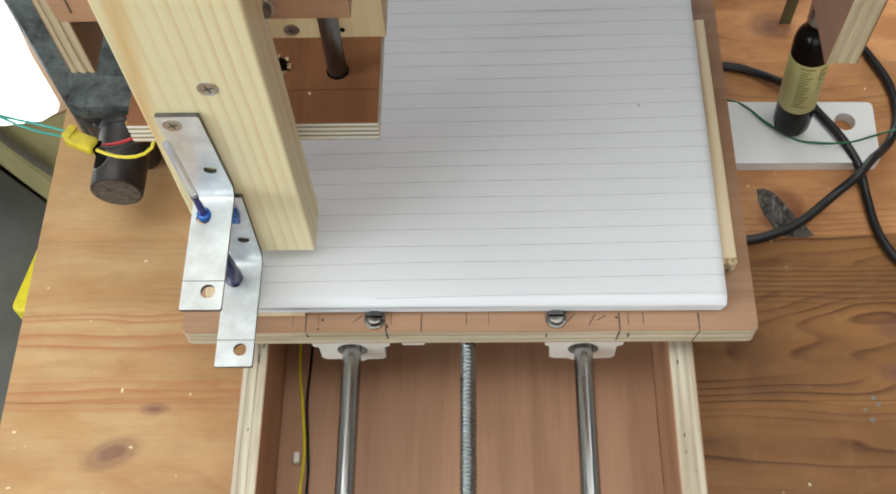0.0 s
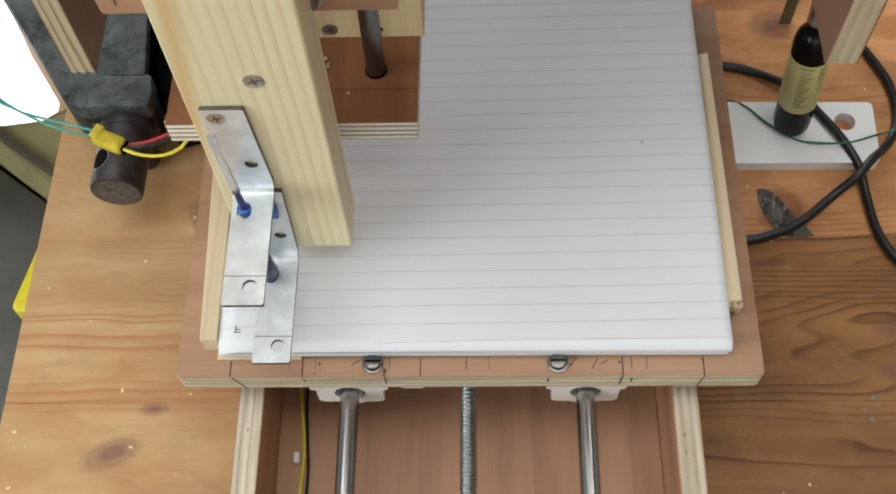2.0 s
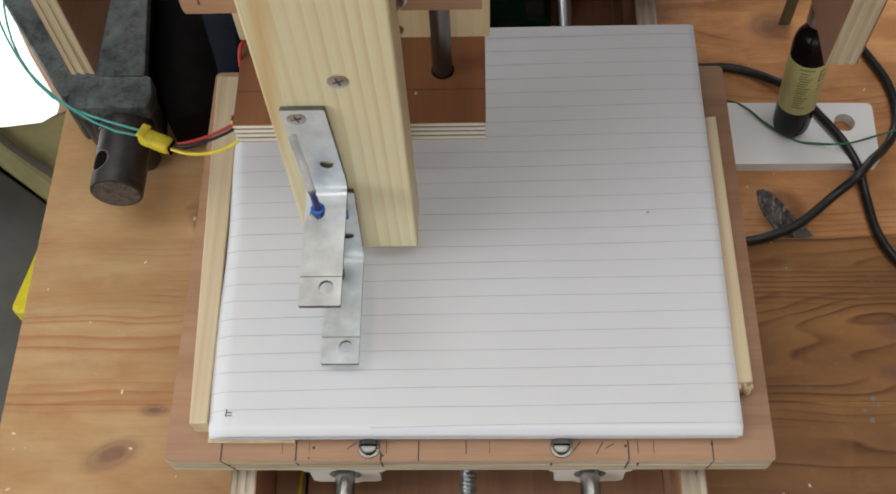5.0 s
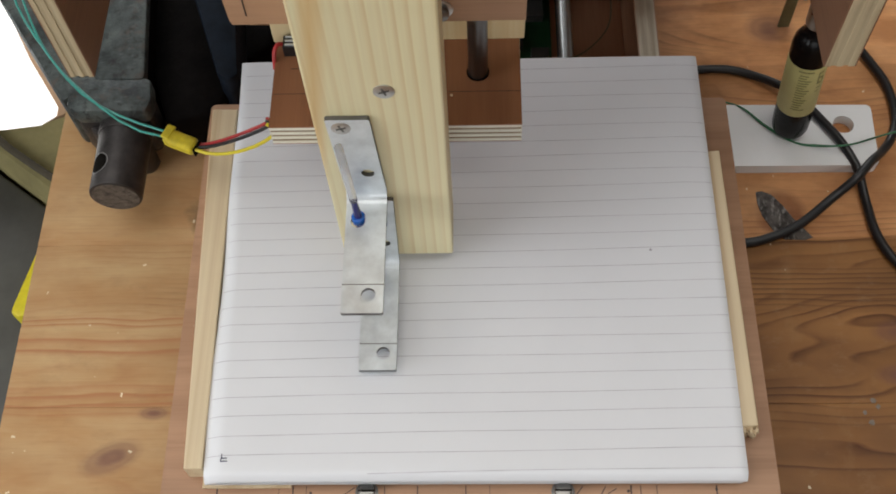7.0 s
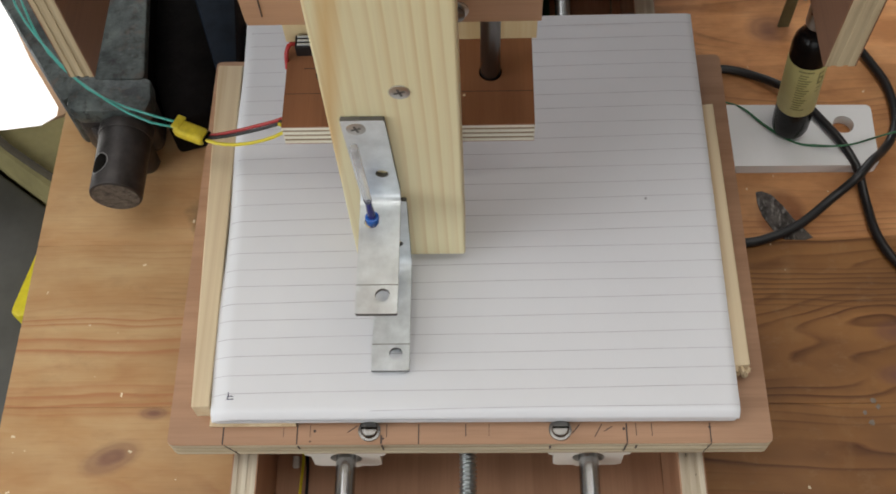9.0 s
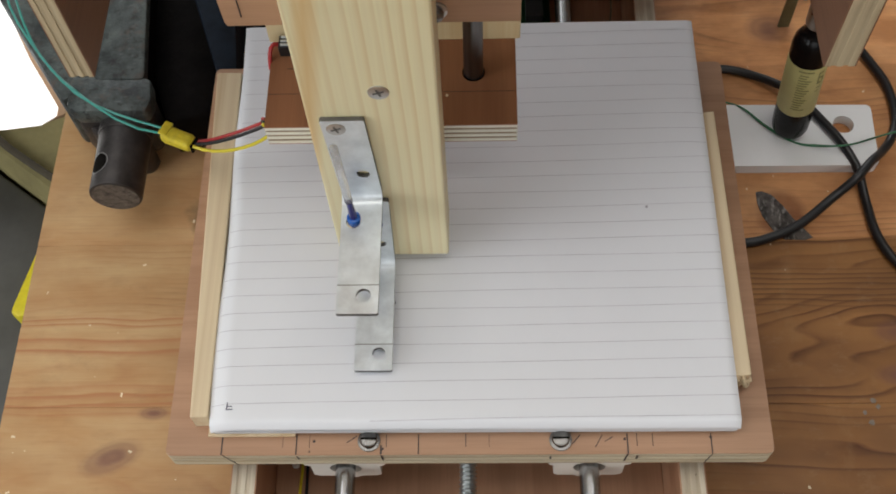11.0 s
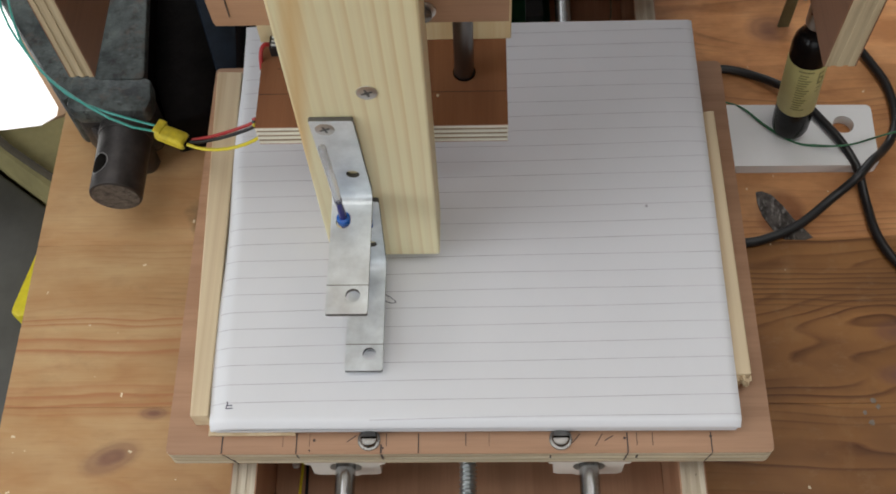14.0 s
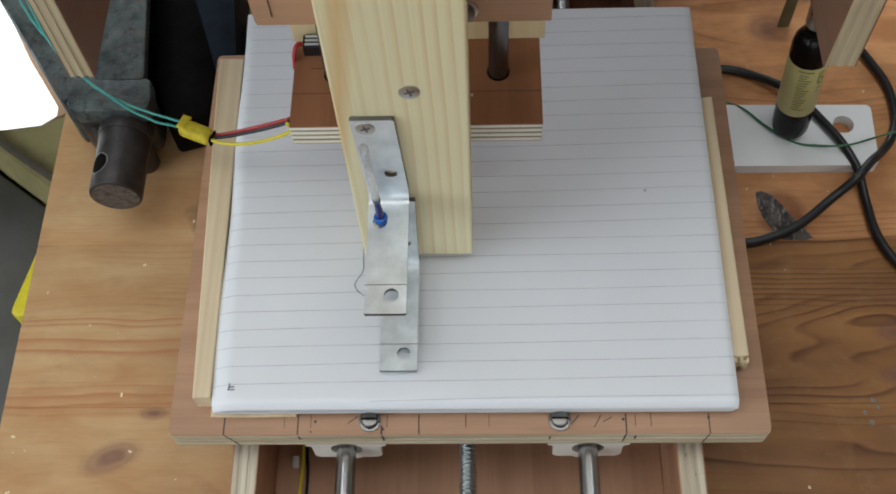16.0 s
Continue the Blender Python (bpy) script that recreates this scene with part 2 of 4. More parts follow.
POST = post_wood()
PLY = wood("plywood_face", (0.47, 0.272, 0.162), (0.29, 0.148, 0.078), "x", 0.5, 70, 0.06, 0.5, 0.35)
PLY_Y = wood("plywood_face_long", (0.47, 0.258, 0.152), (0.30, 0.142, 0.074), "y", 0.5, 70, 0.06, 0.5, 0.35)
PLY_EDGE = wood("plywood_edge", (0.68, 0.60, 0.44), (0.36, 0.27, 0.17), "x", 0.7, 150, 0.05, 0.6, 0.4)
PLY_EDGE_Y = wood("plywood_edge_long", (0.78, 0.71, 0.57), (0.36, 0.27, 0.17), "y", 0.7, 150, 0.05, 0.6, 0.4)
PLY_MID = wood("plywood_inner", (0.58, 0.49, 0.34), (0.30, 0.21, 0.12), "x", 0.75, 150, 0.05, 0.6, 0.4)
PLY_MID_Y = wood("plywood_inner_long", (0.70, 0.62, 0.48), (0.38, 0.30, 0.20), "y", 0.75, 150, 0.05, 0.6, 0.4)
PLY_DARK = wood("plywood_red_face", (0.38, 0.165, 0.078), (0.22, 0.085, 0.04), "y", 0.45, 70, 0.06, 0.5, 0.35)
PLY_Z = wood("plywood_upright", (0.25, 0.125, 0.07), (0.15, 0.07, 0.04), "y", 0.5, 70, 0.06, 0.5, 0.35)
PLY_EDGE_Z = wood("plywood_upright_edge", (0.62, 0.52, 0.34), (0.33, 0.24, 0.14), "z", 0.7, 150, 0.05, 0.6, 0.4)
PLY_MID_Z = wood("plywood_upright_inner", (0.56, 0.47, 0.31), (0.32, 0.24, 0.14), "z", 0.75, 150, 0.05, 0.6, 0.4)
GREENW = plain("green_wire", (0.03, 0.16, 0.07), 0.45, 0, 0.1)
CAR_EDGE = wood("birch_ply_edge", (0.90, 0.88, 0.79), (0.64, 0.57, 0.43), "x", 0.7, 150, 0.05, 0.5, 0.2)
DULL = plain("dull_dark_steel", (0.17, 0.165, 0.16), 0.30, 1.0, 0.1, 60, 0.0, gloss=0.04)
GLUE = wood("plywood_dark_ply", (0.40, 0.31, 0.21), (0.18, 0.12, 0.07), "x", 0.8, 150, 0.05, 0.6, 0.4)
PAPER = plain("paper", (0.80, 0.81, 0.84), 0.75, 0, 0.015, 25, 0.03)
PAPER_EDGE = plain("paper_edge", (0.80, 0.82, 0.86), 0.8, 0, 0.03, 90, 0.1)
RULE = plain("ruled_line_grey", (0.51, 0.49, 0.53), 0.8, 0, 0.25, 40)
INK = plain("blue_black_ink", (0.025, 0.025, 0.07), 0.5, 0, 0.1)
PENCIL = plain("pencil_mark", (0.06, 0.04, 0.035), 0.6, 0, 0.2)
STEEL = plain("steel_rod", (0.40, 0.405, 0.41), 0.25, 1.0, 0.05, 40, 0.0, gloss=0.03)
THREAD = plain("threaded_steel", (0.34, 0.36, 0.36), 0.30, 1.0, 0.15, 100, 0.0, gloss=0.04)
ZINC = plain("zinc_plate", (0.76, 0.80, 0.82), 0.42, 0.62, 0.15, 110, 0.0, gloss=0.11)
EDGE = plain("cut_steel_edge", (0.16, 0.16, 0.16), 0.45, 0.8, 0.2, 120, 0.0)
BOLT = plain("dark_bolt_steel", (0.20, 0.195, 0.185), 0.30, 1.0, 0.3, 90, 0.0)
# grey of the flat bars that stand in for shade in screw crosses
RECESS = plain("screw_recess", (0.17, 0.165, 0.155), 0.6, 0.6, 0.2)
SCREW = plain("screw_steel", (0.55, 0.54, 0.52), 0.35, 1.0, 0.15, 200)
# near black of flat marks that stand in for shade inside holes
DARK = plain("dark_hole", (0.006, 0.005, 0.004), 0.9, spec=0.05)
def old_iron():
    """Painted cast iron: chipped green-black paint over grey metal, rust and pale specks."""
    m, nt, N, L, b = nodes_of("cast_iron_green")
    big = noise_tex(nt, coords(nt), 55, 5, 0.62)
    fine = noise_tex(nt, coords(nt, (1.0, 2.4, 1.6), loc=(3, 1, 2)), 230, 6, 0.75)
    chip = noise_tex(nt, coords(nt, loc=(1, 5, 2)), 170, 6, 0.72)
    col = mix(nt, ramp(nt, big, [(0.35, 0.0), (0.65, 1.0)]), (0.014, 0.019, 0.020), (0.088, 0.106, 0.101))
    col = mix(nt, ramp(nt, chip, [(0.54, 0.0), (0.63, 0.8)]), col, (0.016, 0.013, 0.013))
    rust = noise_tex(nt, coords(nt, loc=(6, 2, 4)), 95, 5, 0.7)
    col = mix(nt, ramp(nt, rust, [(0.54, 0.0), (0.68, 0.6)]), col, (0.10, 0.062, 0.045))
    col = mix(nt, ramp(nt, fine, [(0.56, 0.0), (0.78, 0.55)]), col, (0.20, 0.23, 0.23))
    L.new(col, b.inputs["Base Color"])
    b.inputs["Metallic"].default_value = 0.25
    L.new(ramp(nt, chip, [(0.3, 0.32), (0.7, 0.62)]), b.inputs["Roughness"])
    bump(nt, b, math_node(nt, "ADD", big, math_node(nt, "MULTIPLY", chip, 0.6)), 0.7, 0.0016)
    return m


IRON = old_iron()
BLACKIRON = plain("black_iron", (0.036, 0.031, 0.030), 0.42, 0.3, 0.5, 120, 0.3, 0.0006)
# lighter grey for the highlight round the spindle's hole
RIM_GLINT = plain("rim_glint", (0.22, 0.215, 0.21), 0.4, 0.5, 0.5, 200)
ENDFACE = plain("worn_iron_end", (0.13, 0.115, 0.10), 0.5, 0.4, 0.7, 300, 0.7, 0.001)
# iron taken down to near black: shade on the vice put into the colour
NEAR_BLACK = plain("near_black_iron", (0.004, 0.003, 0.0028), 0.75, 0.0, 0.6, 90, 0.3, 0.0006, spec=0.08)
WHITEPL = plain("white_plastic", (0.80, 0.80, 0.80), 0.45, 0, 0.03, 40, 0.02)
CREAM = plain("cream_plastic", (0.74, 0.70, 0.63), 0.55, 0, 0.06, 60)
RUBBER = plain("black_cable", (0.010, 0.010, 0.011), 0.38, 0, 0.2, 80)
YELLOW = plain("yellow_tape", (0.72, 0.60, 0.03), 0.4, 0, 0.12, 120)
TAPE = plain("yellow_wrap", (0.60, 0.47, 0.02), 0.45, 0, 0.25, 220, 0.6, 0.0008)
TEAL = plain("teal_wire", (0.03, 0.30, 0.25), 0.4, 0, 0.1)
RED = plain("red_wire", (0.45, 0.03, 0.03), 0.4, 0, 0.1)
BLUE = plain("blue_plastic", (0.010, 0.110, 0.46), 0.25, 0, 0.2)
FLOORM = plain("concrete_floor", (0.10, 0.095, 0.08), 0.8, 0, 0.3, 8)
WALLM = plain("room_wall", (0.43, 0.41, 0.38), 0.9, 0, 0.05, 6)

OLIVE = plain("olive_fabric", (0.27, 0.23, 0.10), 0.9, 0, 0.2, 30, 0.3)
DARKGREY = plain("dark_grey_plastic", (0.045, 0.045, 0.045), 0.6, 0, 0.2, 20)
GREYBIN = plain("grey_bin_plastic", (0.105, 0.102, 0.092), 0.6, 0, 0.35, 9)
BROWNCORD = plain("brown_cord", (0.075, 0.06, 0.035), 0.7, 0, 0.2, 30)
NAVY = plain("navy_plastic", (0.012, 0.014, 0.085), 0.22, 0, 0.2)
BLUEGREY = plain("blue_grey_paint", (0.007, 0.011, 0.018), 0.6, 0.0, 0.4, 90, 0.3, spec=0.12)
TAN = plain("tan_edge", (0.42, 0.27, 0.16), 0.6, 0, 0.1, 30)
AMBER = plain("dark_glass", (0.005, 0.004, 0.004), 0.20, 0, 0.2, 30, 0.0, gloss=0.03, spec=0.18)
LABEL = plain("yellow_green_label", (0.58, 0.54, 0.23), 0.5, 0, 0.08, 60)
LABELINK = plain("label_print", (0.27, 0.26, 0.10), 0.6, 0, 0.1)
PCB = plain("green_board", (0.010, 0.060, 0.024), 0.4, 0, 0.2, 100)
OLIVEMETAL = plain("grey_green_strip", (0.16, 0.16, 0.09), 0.5, 0.3, 0.2, 60)


def dark_knot():
    """A dead knot: blackened wood with grey cracked streaks."""
    m, nt, N, L, b = nodes_of("charred_knot")
    v = coords(nt, (1.0, 0.42, 1.0), (0, 0, radians(-32)))
    streak = noise_tex(nt, v, 420, 5, 0.7, 0.4)
    blot = noise_tex(nt, coords(nt, loc=(0.4, 0.2, 0)), 130, 4, 0.6)
    col = mix(nt, ramp(nt, blot, [(0.36, 0.0), (0.62, 1.0)]), (0.016, 0.011, 0.009), (0.115, 0.098, 0.086))
    col = mix(nt, ramp(nt, streak, [(0.52, 0.0), (0.70, 0.9)]), col, (0.36, 0.34, 0.32))
    L.new(col, b.inputs["Base Color"])
    b.inputs["Roughness"].default_value = 0.5
    bump(nt, b, streak, 0.8, 0.002)
    return m


GOUGE = dark_knot()
FLECK = plain("dried_paint", (0.20, 0.165, 0.13), 0.7, 0, 0.3, 200)
SAWDUST = plain("sawdust", (0.74, 0.62, 0.42), 0.9)


def page_edges():
    """Stacked sheets seen from the side."""
    m, nt, N, L, b = nodes_of("page_edges")
    v = noise_tex(nt, coords(nt, (6, 6, 2600)), 1.0, 2, 0.6)
    L.new(mix(nt, ramp(nt, v, [(0.35, 0.0), (0.7, 1.0)]), (0.70, 0.72, 0.76), (0.84, 0.86, 0.89)), b.inputs["Base Color"])
    b.inputs["Roughness"].default_value = 0.8
    bump(nt, b, v, 0.3, 0.0003)
    return m


PAGES = page_edges()


def clear_plastic(name, tint, rough, trans):
    m, nt, N, L, b = nodes_of(name)
    b.inputs["Base Color"].default_value = (*tint, 1)
    b.inputs["Roughness"].default_value = rough
    b.inputs["Transmission Weight"].default_value = trans
    b.inputs["IOR"].default_value = 1.4
    return m


TUBE = clear_plastic("clear_refill_tube", (0.93, 0.94, 0.96), 0.25, 0.75)
INKTUBE = clear_plastic("ink_filled_tube", (0.03, 0.03, 0.20), 0.2, 0.25)


def glow(name, col, strength):
    m, nt, N, L, b = nodes_of(name)
    b.inputs["Base Color"].default_value = (0.8, 0.8, 0.8, 1)
    b.inputs["Emission Color"].default_value = (*col, 1)
    b.inputs["Emission Strength"].default_value = strength
    return m


# white with emission added, so that the panel burns out
PANEL = glow("white_panel_glow", (1.0, 0.99, 0.97), 1.6)

# ---- mesh helpers ----


def part(name, bm, mat, parent=None, label="", smooth=False):
    me = bpy.data.meshes.new(name)
    bmesh.ops.recalc_face_normals(bm, faces=bm.faces[:])
    bm.to_mesh(me)
    bm.free()
    for m in (mat if isinstance(mat, (list, tuple)) else [mat]):
        me.materials.append(m)
    if smooth:
        for p in me.polygons:
            p.use_smooth = True
        me.set_sharp_from_angle(angle=radians(38))
    ob = new(name, me)
    if parent:
        ob.parent = parent
    if label:
        ob["label"] = label
    return ob


def thing(name, label, category, group="", kind="", at=(0, 0, 0)):
    ob = new(name)
    ob.empty_display_size = 0.01
    ob.location = at
    return tagged(ob, label, category, group, kind)


def box(x0, x1, y0, y1, z0, z1, bev=0.0006, seg=2, bm=None):
    own = bm is None
    bm = bm or bmesh.new()
    m = Matrix.Translation(((x0 + x1) / 2, (y0 + y1) / 2, (z0 + z1) / 2)) @ Matrix.Diagonal((x1 - x0, y1 - y0, z1 - z0, 1))
    r = bmesh.ops.create_cube(bm, size=1, matrix=m)
    if bev:
        es = list({e for v in r["verts"] for e in v.link_edges})
        bmesh.ops.bevel(bm, geom=es, offset=bev, segments=seg, affect="EDGES", profile=0.5)
    return bm


def cyl(p0, p1, r, seg=24, bev=0.0, bm=None, r2=None):
    bm = bm or bmesh.new()
    p0, p1 = Vector(p0), Vector(p1)
    d = p1 - p0
    m = Matrix.Translation((p0 + p1) / 2) @ d.to_track_quat("Z", "Y").to_matrix().to_4x4()
    r_ = bmesh.ops.create_cone(bm, cap_ends=True, segments=seg, radius1=r, radius2=r if r2 is None else r2, depth=d.length, matrix=m)
    if bev:
        es = [e for e in {e for v in r_["verts"] for e in v.link_edges} if any(len(f.verts) > 4 for f in e.link_faces)]
        bmesh.ops.bevel(bm, geom=es, offset=bev, segments=2, affect="EDGES", profile=0.5)
    return bm


def smooth_path(pts, per=8):
    """Catmull-Rom through points."""
    P = [Vector(p) for p in pts]
    P = [2 * P[0] - P[1]] + P + [2 * P[-1] - P[-2]]
    out = []
    for i in range(1, len(P) - 2):
        a, b, c, d = P[i - 1:i + 3]
        for k in range(per):
            t = k / per
            out.append(0.5 * ((2 * b) + (c - a) * t + (2 * a - 5 * b + 4 * c - d) * t * t + (3 * b - a - 3 * c + d) * t ** 3))
    return out + [P[-2]]


def tube(pts, r, seg=8, bm=None):
    """A round tube swept along points."""
    bm = bm or bmesh.new()
    rings = []
    up = Vector((0, 0, 1))
    for i, p in enumerate(pts):
        t = (pts[min(i + 1, len(pts) - 1)] - pts[max(i - 1, 0)]).normalized()
        s = t.cross(up)
        s = s.normalized() if s.length > 1e-4 else Vector((1, 0, 0))
        n = s.cross(t)
        rings.append([bm.verts.new(p + (s * math.cos(2 * math.pi * k / seg) + n * math.sin(2 * math.pi * k / seg)) * r) for k in range(seg)])
    for a, b in zip(rings, rings[1:]):
        for k in range(seg):
            bm.faces.new((a[k], a[(k + 1) % seg], b[(k + 1) % seg], b[k]))
    bm.faces.new(rings[0][::-1])
    bm.faces.new(rings[-1])
    return bm


def layer(x0, x1, y0, y1, z0, z1, thin, corner):
    """A flat slab whose corners, seen along its thin axis, are rounded."""
    bm = box(x0, x1, y0, y1, z0, z1, bev=0)
    if corner:
        k = "xyz".index(thin)
        es = [e for e in bm.edges if abs((e.verts[0].co - e.verts[1].co)[k]) > 1e-6]
        bmesh.ops.bevel(bm, geom=es, offset=corner, segments=3, affect="EDGES", profile=0.5)
    return bm


def plywood(parent, name, x0, x1, y0, y1, z0, z1, thin, face, edge, dark, plies=5, label="", corner=0.0):
    """Plywood: an upper face, then each ply under it as a layer of its own."""
    lo, hi = {"x": (x0, x1), "y": (y0, y1), "z": (z0, z1)}[thin]
    skin = (hi - lo) * 0.05
    cuts = [lo, lo + skin] + [lo + skin + (hi - lo - 2 * skin) * k / plies for k in range(1, plies)] + [hi - skin, hi]
    spans = list(zip(cuts, cuts[1:]))
    board = None
    for k in reversed(range(len(spans))):
        outer = k in (0, len(spans) - 1)
        light = not outer and k % 2 == 1
        back = 0.0 if light else (0.0001 if outer else 0.0003)
        a = {"x": [x0 + back, x1 - back], "y": [y0 + back, y1 - back], "z": [z0 + back, z1 - back]}
        a[thin] = list(spans[k])
        bm = layer(*a["x"], *a["y"], *a["z"], thin, corner)
        mat = face if outer else (edge if light else dark)
        if board is None:
            board = part(name, bm, mat, parent, label)
        else:
            part("ply", bm, mat, board)
    return board


def outline(pts, holes, depth, axis="y", seg=20):
    """A flat outline with round holes, given thickness. pts and holes (x, y, r) in the plane; thickness goes along +z."""
    bm = bmesh.new()
    loops = [pts] + [[(hx + r * math.cos(2 * math.pi * k / seg), hy + r * math.sin(2 * math.pi * k / seg)) for k in range(seg)] for hx, hy, r in holes]
    es = []
    for lp in loops:
        vs = [bm.verts.new((p[0], p[1], 0)) for p in lp]
        es += [bm.edges.new((vs[i], vs[(i + 1) % len(vs)])) for i in range(len(vs))]
    bmesh.ops.triangle_fill(bm, use_beauty=True, edges=es)
    r = bmesh.ops.extrude_face_region(bm, geom=bm.faces[:])
    bmesh.ops.translate(bm, vec=(0, 0, depth), verts=[v for v in r["geom"] if isinstance(v, bmesh.types.BMVert)])
    return bm


def screw_head(parent, at, normal, r, name="screw", cross=True, mat=None):
    """A countersunk screw head with a cross recess."""
    at, n = Vector(at), Vector(normal).normalized()
    sc = part(name, cyl(at - n * 0.0004, at + n * 0.0003, r, 24, 0.0002), mat or SCREW, parent, "", True)
    q = n.to_track_quat("Z", "Y").to_matrix().to_4x4()
    bm = bmesh.new()
    for a in (0, 90) if cross else (0,):
        m = Matrix.Translation(at + n * 0.0003) @ q @ pose(0, 0, 0, 0, 0, a + 20) @ Matrix.Diagonal((r * 1.1, r * 0.22, 0.0002, 1))
        bmesh.ops.create_cube(bm, size=1, matrix=m)
    part("recess", bm, RECESS, sc)
    return sc


def outline_ring(x, y0, y1):
    """A short sleeve round a rail."""
    bm = outline([(0.0067 * math.cos(k * math.pi / 14), 0.0067 * math.sin(k * math.pi / 14)) for k in range(28)], [(0, 0, 0.0050)], y1 - y0)
    bmesh.ops.transform(bm, matrix=pose(x, y1, Z_RAIL, 90), verts=bm.verts[:])
    return bm


# ---- workbench ----
Z_RAIL, Z_TAB = 0.055, 0.078
bench = thing("workbench", "worn varnished pine workbench top of wide boards with knots", "workbench", kind="structure")
for y0, y1 in ((-0.6, -0.10), (-0.10, 0.058), (0.058, 0.1812), (0.1812, 0.2715), (0.2715, 0.3835), (0.3835, 0.50), (0.50, 0.8)):
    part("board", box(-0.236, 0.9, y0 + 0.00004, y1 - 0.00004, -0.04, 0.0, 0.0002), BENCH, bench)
rim = [(0.1457, 0.2995), (0.1491, 0.3001), (0.1539, 0.2976), (0.1589, 0.2908), (0.1630, 0.2835), (0.1682, 0.2766), (0.1716, 0.2718), (0.1673, 0.2705), (0.1568, 0.2709), (0.1517, 0.2768), (0.1474, 0.2851), (0.1457, 0.2928)]
bm = outline(rim, [], 0.0006)
part("knot", bm, GOUGE, bench, "dark cracked knot in the board")
rng = random.Random(7)
for k in range(4):
    cx, cy = 0.1855 + rng.uniform(-0.004, 0.005), 0.1725 + k * 0.0032 + rng.uniform(-0.001, 0.001)
    r0 = rng.uniform(0.0008, 0.0021)
    blob = [(cx + r0 * rng.uniform(0.6, 1.3) * math.cos(a * 0.7), cy + r0 * rng.uniform(0.6, 1.3) * math.sin(a * 0.7)) for a in range(9)]
    part("paint_fleck", outline(blob, [], 0.0002), FLECK, bench, "dried grey paint fleck")
rng = random.Random(4)
bm = bmesh.new()
for k in range(54):
    x, y = rng.uniform(-0.23, -0.135), rng.uniform(0.10, 0.33)
    if k % 2:
        x, y = rng.uniform(0.13, 0.26), rng.uniform(0.12, 0.42)
    w = rng.uniform(0.0003, 0.0011)
    m = pose(x, y, 0.0002, rng.uniform(-9, 9), rng.uniform(-9, 9), rng.uniform(0, 180)) @ Matrix.Diagonal((w * rng.uniform(1, 2.2), w, 0.0003, 1))
    bmesh.ops.create_cube(bm, size=1, matrix=m)
tagged(part("sawdust", bm, SAWDUST), "pale sawdust crumbs scattered on the workbench", "sawdust", kind="stuff")

# ---- machine frame ----
frame_box = thing("machine_frame", "open plywood box frame with steel rails, standing on the bench", "machine frame")
plywood(frame_box, "side_panel", -0.1075, -0.0965, 0.02, 0.56, 0.0, 0.052, "x", PLY_Y, PLY_EDGE_Y, PLY_MID_Y)
plywood(frame_box, "side_panel", 0.0815, 0.0925, 0.02, 0.56, 0.0, 0.052, "x", PLY_Y, PLY_EDGE_Y, PLY_MID_Y)
rng = random.Random(31)
for x0, side in zip((-0.1075, 0.0815), [o for o in frame_box.children if o.name.startswith("side_panel")]):
    bm = bmesh.new()
    for k in range(18):
        m = pose(x0 + 0.0018 + 0.0018 * rng.randrange(5) + rng.uniform(-0.0003, 0.0003), rng.uniform(0.03, 0.24), 0.05205, 0, 0, rng.uniform(-6, 6))
        bmesh.ops.create_cube(bm, size=1, matrix=m @ Matrix.Diagonal((rng.uniform(0.0002, 0.0005), rng.uniform(0.0006, 0.0030), 0.0003, 1)))
    tagged(part("edge_void", bm, PENCIL, side, "dark gaps in the sawn plies"), kind="stuff")
part("base_panel", box(-0.0965, 0.0815, 0.02, 0.56, 0.0, 0.010), PLY_Y, frame_box)
part("end_panel", box(-0.0965, 0.0815, 0.02, 0.031, 0.010, 0.062), PLY, frame_box)
part("end_panel", box(-0.0965, 0.0815, 0.549, 0.56, 0.010, 0.062), PLY, frame_box)
# unseen board added over the box's rear to keep north light out
part("rear_cover", box(-0.1075, 0.0925, 0.402, 0.56, 0.0622, 0.070), PLY, frame_box)
for x in (-0.0584, 0.0437):
    part("guide_rail", cyl((x, 0.025, Z_RAIL), (x, 0.555, Z_RAIL), 0.0042, 40), STEEL, frame_box, "polished steel guide rail", True)


def thread(x, y0, y1, z, r, pitch, seg=24, per=8):
    """A screw thread along y: a helical ridge."""
    n = int((y1 - y0) / pitch * per)
    k, i = np.meshgrid(np.arange(seg), np.arange(n + 1))
    a = 2 * np.pi * k / seg
    ph = (i / per + k / seg) % 1.0
    rr = r - 0.0010 * np.abs(2 * ph - 1) ** 0.8
    co = np.stack([x + rr * np.cos(a), y0 + (y1 - y0) * i / n, z + rr * np.sin(a)], -1).reshape(-1, 3)
    k0, i0 = np.meshgrid(np.arange(seg), np.arange(n))
    k1 = (k0 + 1) % seg
    fa = np.stack([i0 * seg + k0, i0 * seg + k1, (i0 + 1) * seg + k1, (i0 + 1) * seg + k0], -1).reshape(-1, 4)
    me = bpy.data.meshes.new("lead_screw")
    me.from_pydata(co.tolist(), [], fa.tolist())
    me.materials.append(THREAD)
    ob = new("lead_screw", me)
    ob.parent = frame_box
    ob["label"] = "threaded steel lead screw"
    return ob


